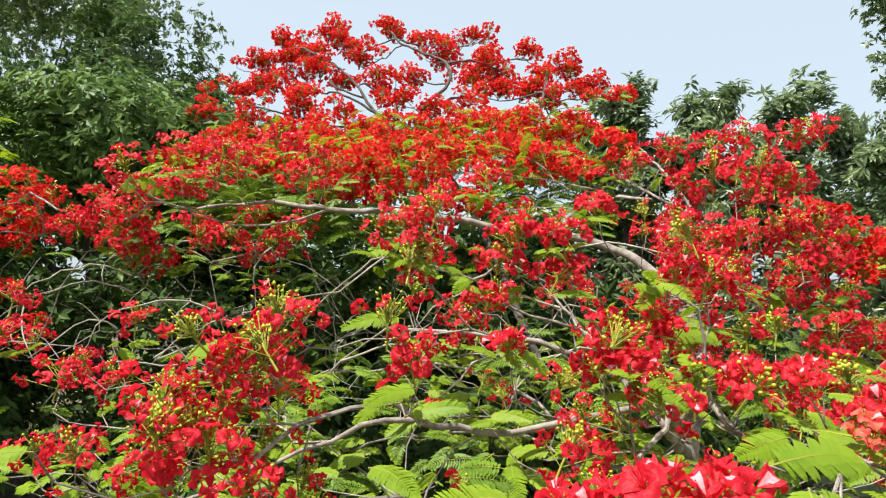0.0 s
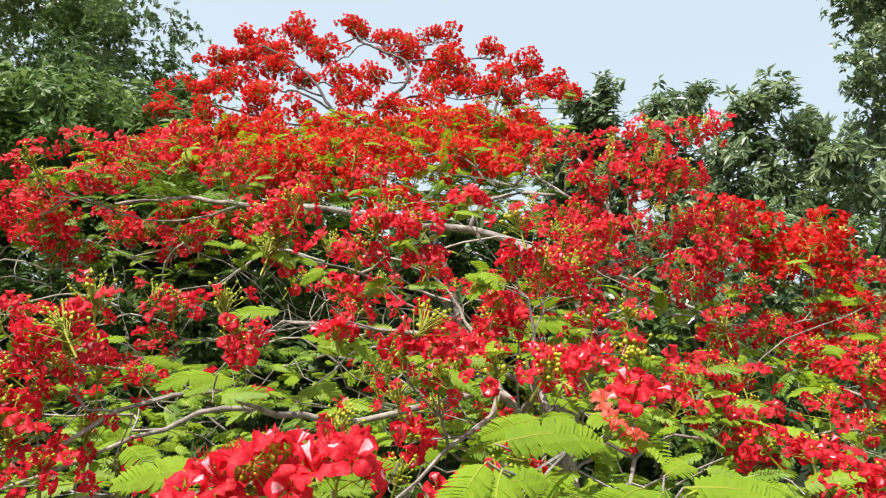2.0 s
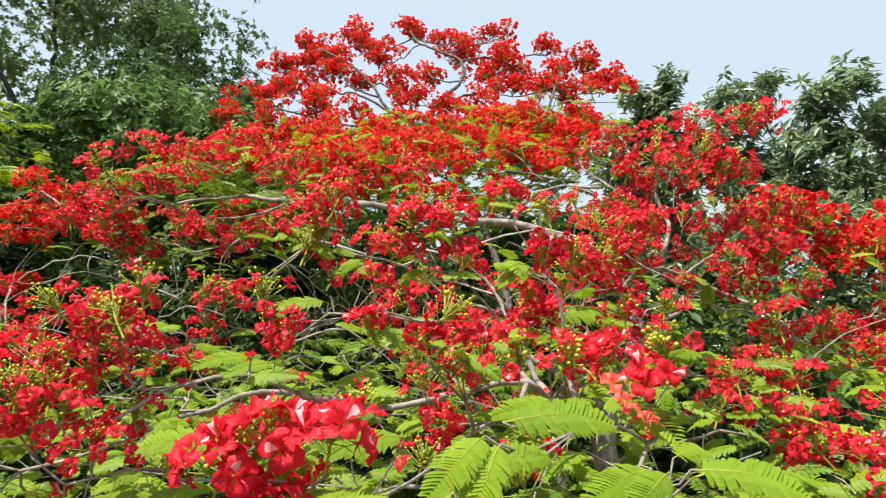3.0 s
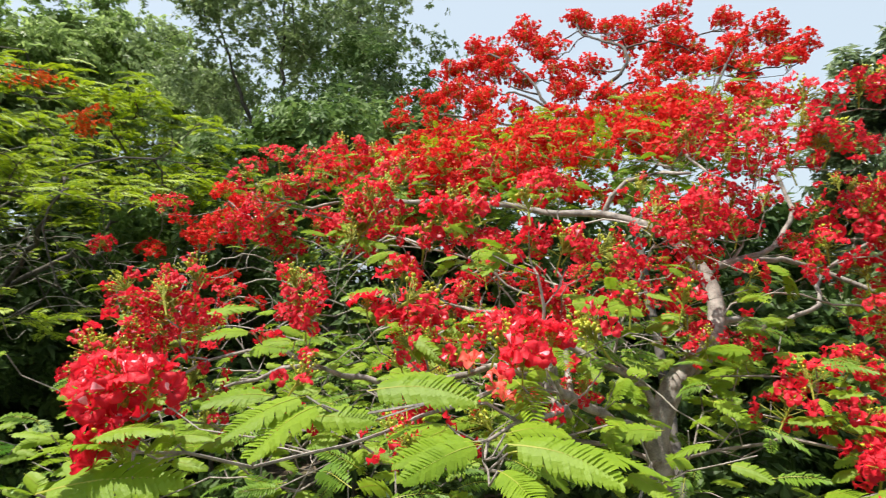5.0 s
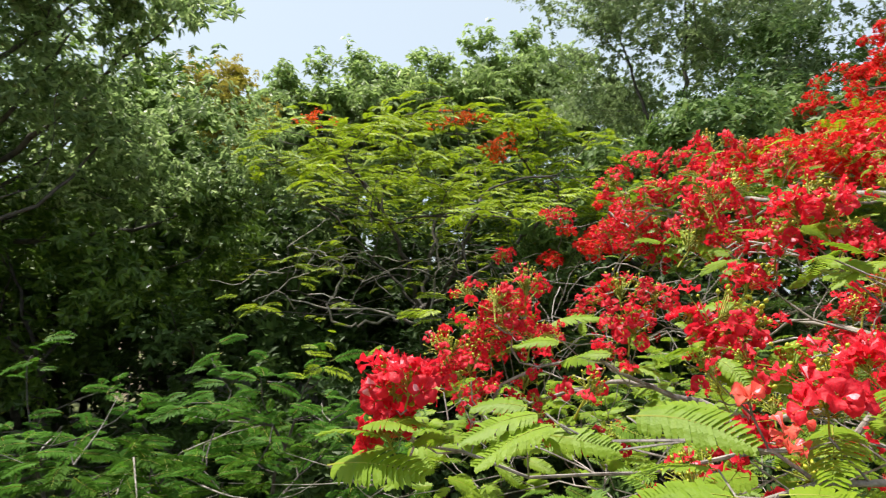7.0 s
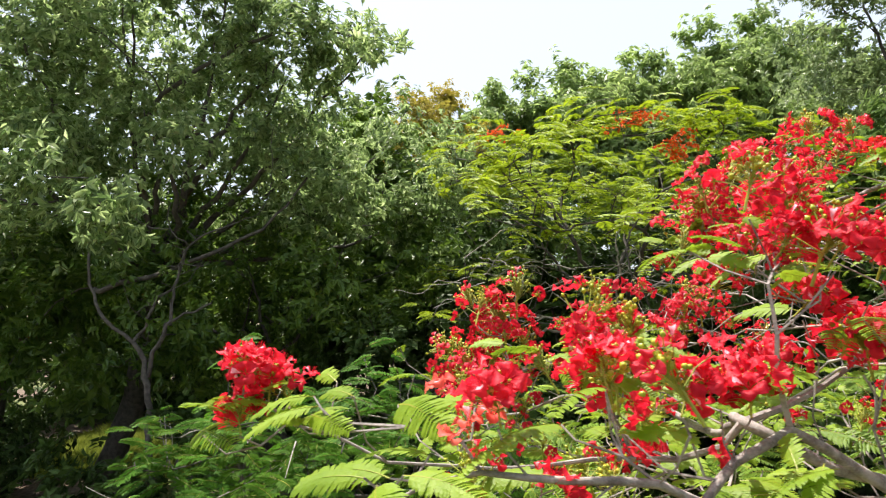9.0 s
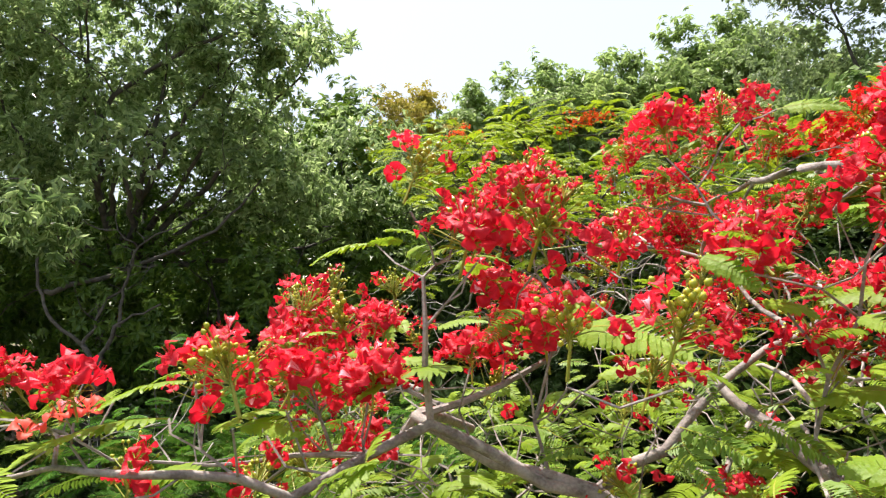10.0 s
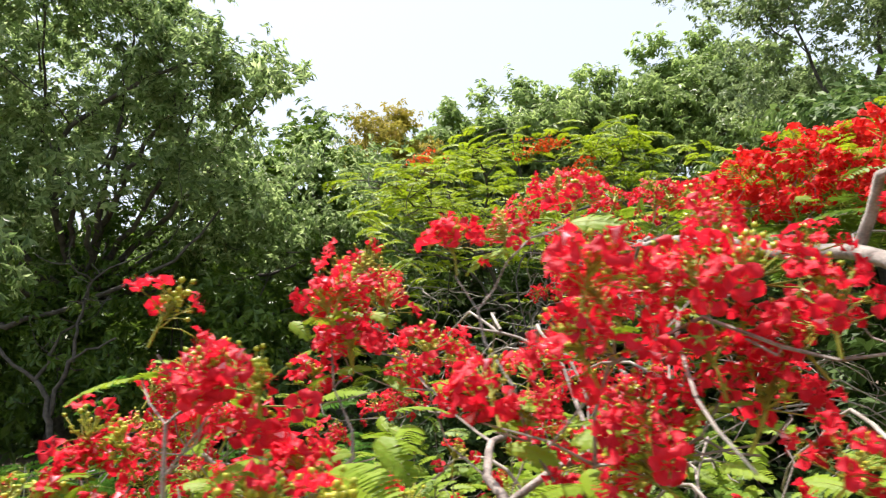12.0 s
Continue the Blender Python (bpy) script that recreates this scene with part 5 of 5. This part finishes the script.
for k in range(44):
    node = limbs.pos[int(flame_rng.integers(len(limbs.pos)))]
    while not (-3.6 < node[0] < 0.6 and 3.4 < node[1] < 6.5 and 4.4 < node[2] < 5.25):
        node = limbs.pos[int(flame_rng.integers(len(limbs.pos)))]
    a, n = flame_rng.uniform(0, 6.28), flame_rng.uniform(0.5, 1.3)
    side = np.array([math.cos(a), math.sin(a) * 0.5, 0.0])
    drop = flame_rng.uniform(0.1, 0.55)
    bare.append(curve_through([node, node + side * n * 0.35 + (0, 0, 0.08), node + side * n * 0.75 + (0, 0, -drop * 0.4) + flame_rng.normal(0, 0.06, 3), node + side * n + (0, 0, -drop)], 0.1))
thick, thin = limbs.meshes(power=3.3, far_girth=0.25)
FOOT = np.array(flame_tree.location)
# limbs beyond y 7.5 get the darker bark, their shade put into colour
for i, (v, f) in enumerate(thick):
    part("trunk" if i == 0 else "branch", mesh_of("branch", v - FOOT, f, BARK_SHADED if v[:, 1].mean() > 7.5 else BARK, smooth=True), flame_tree)
v, f = merge(thin)
part("twigwork", mesh_of("twigwork", v - FOOT, f, BARK), flame_tree, "bare curling grey twigs", "stuff")
for pts in bare:
    pts = pts + flame_rng.normal(0, 0.008, pts.shape)
    v, f = tube(pts, np.linspace(0.0075, 0.0028, len(pts)), 5)
    part("bare_twig", mesh_of("twig", v - FOOT, f, BARK_PALE, smooth=True), flame_tree, "pale arching leafless twig")


# the green flame tree with few flowers, and young ones below it
def green_flame_tree(name, seed, foot, fork, centre, radii, tips, label, stock, orange, low, trunk_r, bark, inner, bare, twisted, tier):
    rng = np.random.default_rng(seed)
    tree = thing(name, foot, label, "tree")
    fronds = Bunch("frond", tree, "frond_mass")
    sk = Skeleton(seed)
    sk.limb([foot, (np.array(foot) + np.array(fork)) / 2 + rng.normal(0, 0.1, 3), fork], trunk_r, 0.3, 0.02)
    c, r = np.array(centre), np.array(radii)
    for k in range(5):
        a = k * 1.257 + rng.normal(0, 0.2)
        end = c + r * np.array([math.cos(a) * 0.6, math.sin(a) * 0.6, rng.uniform(0.2, 0.6)])
        sk.limb([fork, (np.array(fork) + end) / 2 + rng.normal(0, 0.25, 3), end], trunk_r * 0.3, 0.25, 0.05)
    for k in range(tips):
        if k % tier == 0:
            d = unit(rng.normal(0, 1, 3))
            while d[2] < (low if k // tier % 4 else -0.7):
                d = unit(rng.normal(0, 1, 3))
            mid = c + r * d * (1 - abs(rng.normal(0, inner)))
            while mid[1] < 3.8 and mid[2] < 7.0 and rng.random() < 0.8:   # fronds thinned here so this side looks shaded from the camera
                d = unit(rng.normal(0, 1, 3))
                mid = c + r * np.array([d[0], d[1], abs(d[2])]) * (1 - abs(rng.normal(0, inner)))
        p = mid + rng.normal(0, 1, 3) * np.array([0.42, 0.42, 0.07])
        sk.reach(p, 0.25, 0.25, 0.05, 0.3)
        frond_tuft(p, 3, stock, fronds, rng, 1.0, 0.2, 0.0, 0.10, (0.32, -0.12))
    for p in orange:
        sk.reach(p, 0.25, 0.25, 0.1, 0.3)
        for j in range(9):
            put_part("flower_head", ORANGE_HEADS[j % 2], tree, upright(np.array(p) + rng.normal(0, 0.2, 3) * (1, 1, 0.4), 1.0, rng), "small cluster of orange-red flowers")
    for k in range(tips // 5):
        p = c + r * np.array([rng.uniform(-0.9, 0.9), rng.uniform(-0.9, 0.9), rng.uniform(-0.7, 0.3)])
        sk.reach(p, 0.2, 0.25, -0.1, 0.2)
    for pts in bare:
        v, f = tube(curve_through(pts, 0.15) + rng.normal(0, 0.03, (len(curve_through(pts, 0.15)), 3)), np.linspace(0.035, 0.012, len(curve_through(pts, 0.15))), 6)
        part("bare_branch", mesh_of("branch", v - np.array(foot), f, BARK_PALE, smooth=True), tree, "pale twisted bare branch")
    for k in range(twisted):   # pale arching twigs in the shade under its fronds
        a = c + r * np.array([rng.uniform(0.0, 0.55), rng.uniform(-0.75, 0.6), rng.uniform(-0.62, -0.1)])
        way = np.array([rng.normal(0.2, 0.5), rng.choice((-1, 1)) * rng.uniform(0.5, 1.7), rng.normal(0.1, 0.35)])
        sk.reach(a, 0.2, 0.25, -0.1, 0.2)
        pts = curve_through([a, a + way * 0.35 + (0, 0, rng.uniform(0, 0.25)), a + way * 0.7 + rng.normal(0, 0.12, 3), a + way - (0, 0, rng.uniform(0, 0.4))], 0.15)
        v, f = tube(pts + rng.normal(0, 0.012, pts.shape), np.linspace(0.011, 0.005, len(pts)), 5)
        part("bare_twig", mesh_of("twig", v - np.array(foot), f, BARK_PALE, smooth=True), tree, "pale arching leafless twig")
        if k % 3:
            frond_tuft(pts[-1], 3, stock, fronds, rng, 0.9, 0.15, 0.0, 0.10, (0.32, -0.12))
    fronds.done((2, 1))
    th, tn = sk.meshes(0.006, 2.2, 0.022)
    for i, (v, f) in enumerate(th):
        part("trunk" if i == 0 else "branch", mesh_of("branch", v - np.array(foot), f, bark, smooth=True), tree)
    v, f = merge(tn)
    part("twigwork", mesh_of("twigwork", v - np.array(foot), f, bark), tree, kind="stuff")
    return tree


# twisted bare branches on its shaded side
BARE = [[(-11.60, 5.50, 4.40), (-10.86, 3.72, 4.08), (-10.88, 3.26, 4.47), (-10.80, 3.52, 5.12), (-11.16, 3.27, 5.52), (-11.85, 2.70, 5.70)],
        [(-11.60, 5.50, 4.40), (-10.54, 4.99, 4.11), (-10.81, 4.14, 4.40), (-10.97, 3.31, 4.41), (-11.81, 2.51, 4.67)],
        [(-11.60, 5.50, 4.40), (-10.77, 5.39, 4.09), (-10.34, 5.38, 5.26), (-10.09, 5.32, 6.05), (-9.85, 5.64, 6.73)]]
green_flame_tree("green_flame_tree", 71, (-11.7, 5.8, 0), (-11.6, 5.5, 4.4), (-11.3, 5.5, 5.9), (5.0, 4.4, 2.9), 520, "lime-green flame tree with only a few orange flowers", FRONDS_LIME, [(-13.6, 3.35, 8.85), (-9.6, 5.6, 8.15), (-9.0, 6.2, 7.4)], 
                 low=0.05, trunk_r=0.07, bark=BARK_DARK, inner=0.2, bare=BARE, twisted=46, tier=5)


def young_flame_tree(seed, foot, fork, leaders, centre, radii, shoots, near):
    """A young tree: shoots at uneven heights, each ending in a loose rosette of fronds, with bare twigs between them."""
    rng = np.random.default_rng(seed)
    tree = thing("young_flame_tree", foot, "young flame tree with loose rosettes of green fronds", "tree", "young flame trees")
    fronds, sk = Bunch("frond", tree, "frond_mass"), Skeleton(seed)
    sk.limb([foot, (np.array(foot) + np.array(fork)) / 2 + rng.normal(0, 0.08, 3), fork], 0.05, 0.3, 0.03)
    c, r = np.array(centre), np.array(radii)
    tops = [(np.array(p), stock, size) for p, stock, size in leaders]
    while len(tops) < shoots:
        d = rng.uniform(-1, 1, 3)
        if d @ d < 1:
            p = c + r * d
            p += (tops[int(rng.integers(len(tops)))][0] - p) * (0, 0, 0.3)
            tops.append((p, FRONDS_YOUNG_LIT if rng.random() < 0.4 else FRONDS_YOUNG_SHADED, rng.uniform(0.7, 1.05)))
    for p, stock, size in tops:
        sk.reach(p - (0, 0, 0.1), 0.3, 0.25, 0.1, 0.2)
        turn, lean = rng.uniform(0, 6.28), rng.normal(0, 0.16, 2)
        for k in range(int(rng.integers(5, 9))):
            a = turn + k * 2.4 + rng.normal(0, 0.35)
            way = np.array([math.cos(a), math.sin(a), rng.normal(0.05, 0.16) + lean @ (math.cos(a), math.sin(a))])
            at = p - (0, 0, 0.05 * k) + rng.normal(0, 0.05, 3)
            fronds.put(stock[int(rng.integers(len(stock)))], frond_pose(at, way, rng, size * rng.uniform(0.55, 1.1), 0.3, (0.6, -0.1)))
    for k in range(16):
        a = sk.pos[int(rng.integers(len(sk.pos) // 3, len(sk.pos)))]
        way = np.array([rng.normal(0, 0.5), rng.normal(0, 0.5), rng.uniform(-0.1, 0.6)])
        pts = curve_through([a, a + way * 0.5 + rng.normal(0, 0.05, 3), a + way + rng.normal(0, 0.08, 3)], 0.1)
        v, f = tube(pts, np.linspace(0.009, 0.003, len(pts)), 5)
        part("bare_twig", mesh_of("twig", v - np.array(foot), f, BARK_PALE, smooth=True), tree, "pale leafless twig")
    fronds.done(near)
    thick, thin = sk.meshes(0.006, 2.2, 0.02)
    for k, (v, f) in enumerate(thick):
        part("trunk" if k == 0 else "branch", mesh_of("branch", v - np.array(foot), f, BARK_SHADED, smooth=True), tree)
    v, f = merge(thin)
    part("twigwork", mesh_of("twigwork", v - np.array(foot), f, BARK_SHADED), tree, kind="stuff")


young_flame_tree(72, (-5.2, 1.7, 0), (-5.1, 1.5, 2.3),
                 [((-4.4, 1.76, 4.36), FRONDS_LIME, 0.62), ((-4.6, 0.88, 3.86), FRONDS_YOUNG_LIT, 0.9), ((-4.0, 0.77, 3.44), FRONDS_YOUNG_LIT, 0.9), ((-4.2, 1.31, 3.54), FRONDS_YOUNG_LIT, 0.8), ((-4.8, 0.58, 3.84), FRONDS_YOUNG_LIT, 0.9), ((-5.0, 1.02, 3.9), FRONDS_YOUNG_LIT, 0.8),
                  ((-4.8, 1.28, 4.08), FRONDS_YOUNG_LIT, 0.9), ((-4.8, 1.96, 4.16), FRONDS_YOUNG_LIT, 0.9), ((-4.0, 1.95, 3.6), FRONDS_YOUNG_LIT, 0.9), ((-4.2, 2.43, 3.7), FRONDS_YOUNG_LIT, 0.9), ((-5.4, 0.84, 4.2), FRONDS_YOUNG_LIT, 0.8), ((-4.4, 1.57, 3.85), FRONDS_YOUNG_LIT, 0.9)],
                 (-4.8, 1.4, 3.0), (1.4, 1.8, 0.85), 50, (1.5, 1.0))
young_flame_tree(73, (-5.6, -0.6, 0), (-5.6, -0.5, 2.0),
                 [((-6.0, -0.9, 4.22), FRONDS_YOUNG_LIT, 0.9), ((-5.5, -0.09, 3.92), FRONDS_YOUNG_LIT, 0.9), ((-5.4, -1.0, 3.56), FRONDS_YOUNG_LIT, 0.95), ((-5.2, -0.3, 3.5), FRONDS_YOUNG_LIT, 0.9), ((-5.8, -1.75, 3.4), FRONDS_YOUNG_LIT, 0.8), ((-4.4, -0.59, 3.66), FRONDS_YOUNG_LIT, 0.9), ((-5.0, 0.18, 3.86), FRONDS_YOUNG_LIT, 0.8)],
                 (-5.3, -0.6, 2.8), (1.3, 1.5, 0.8), 40, (1.5, 1.0))
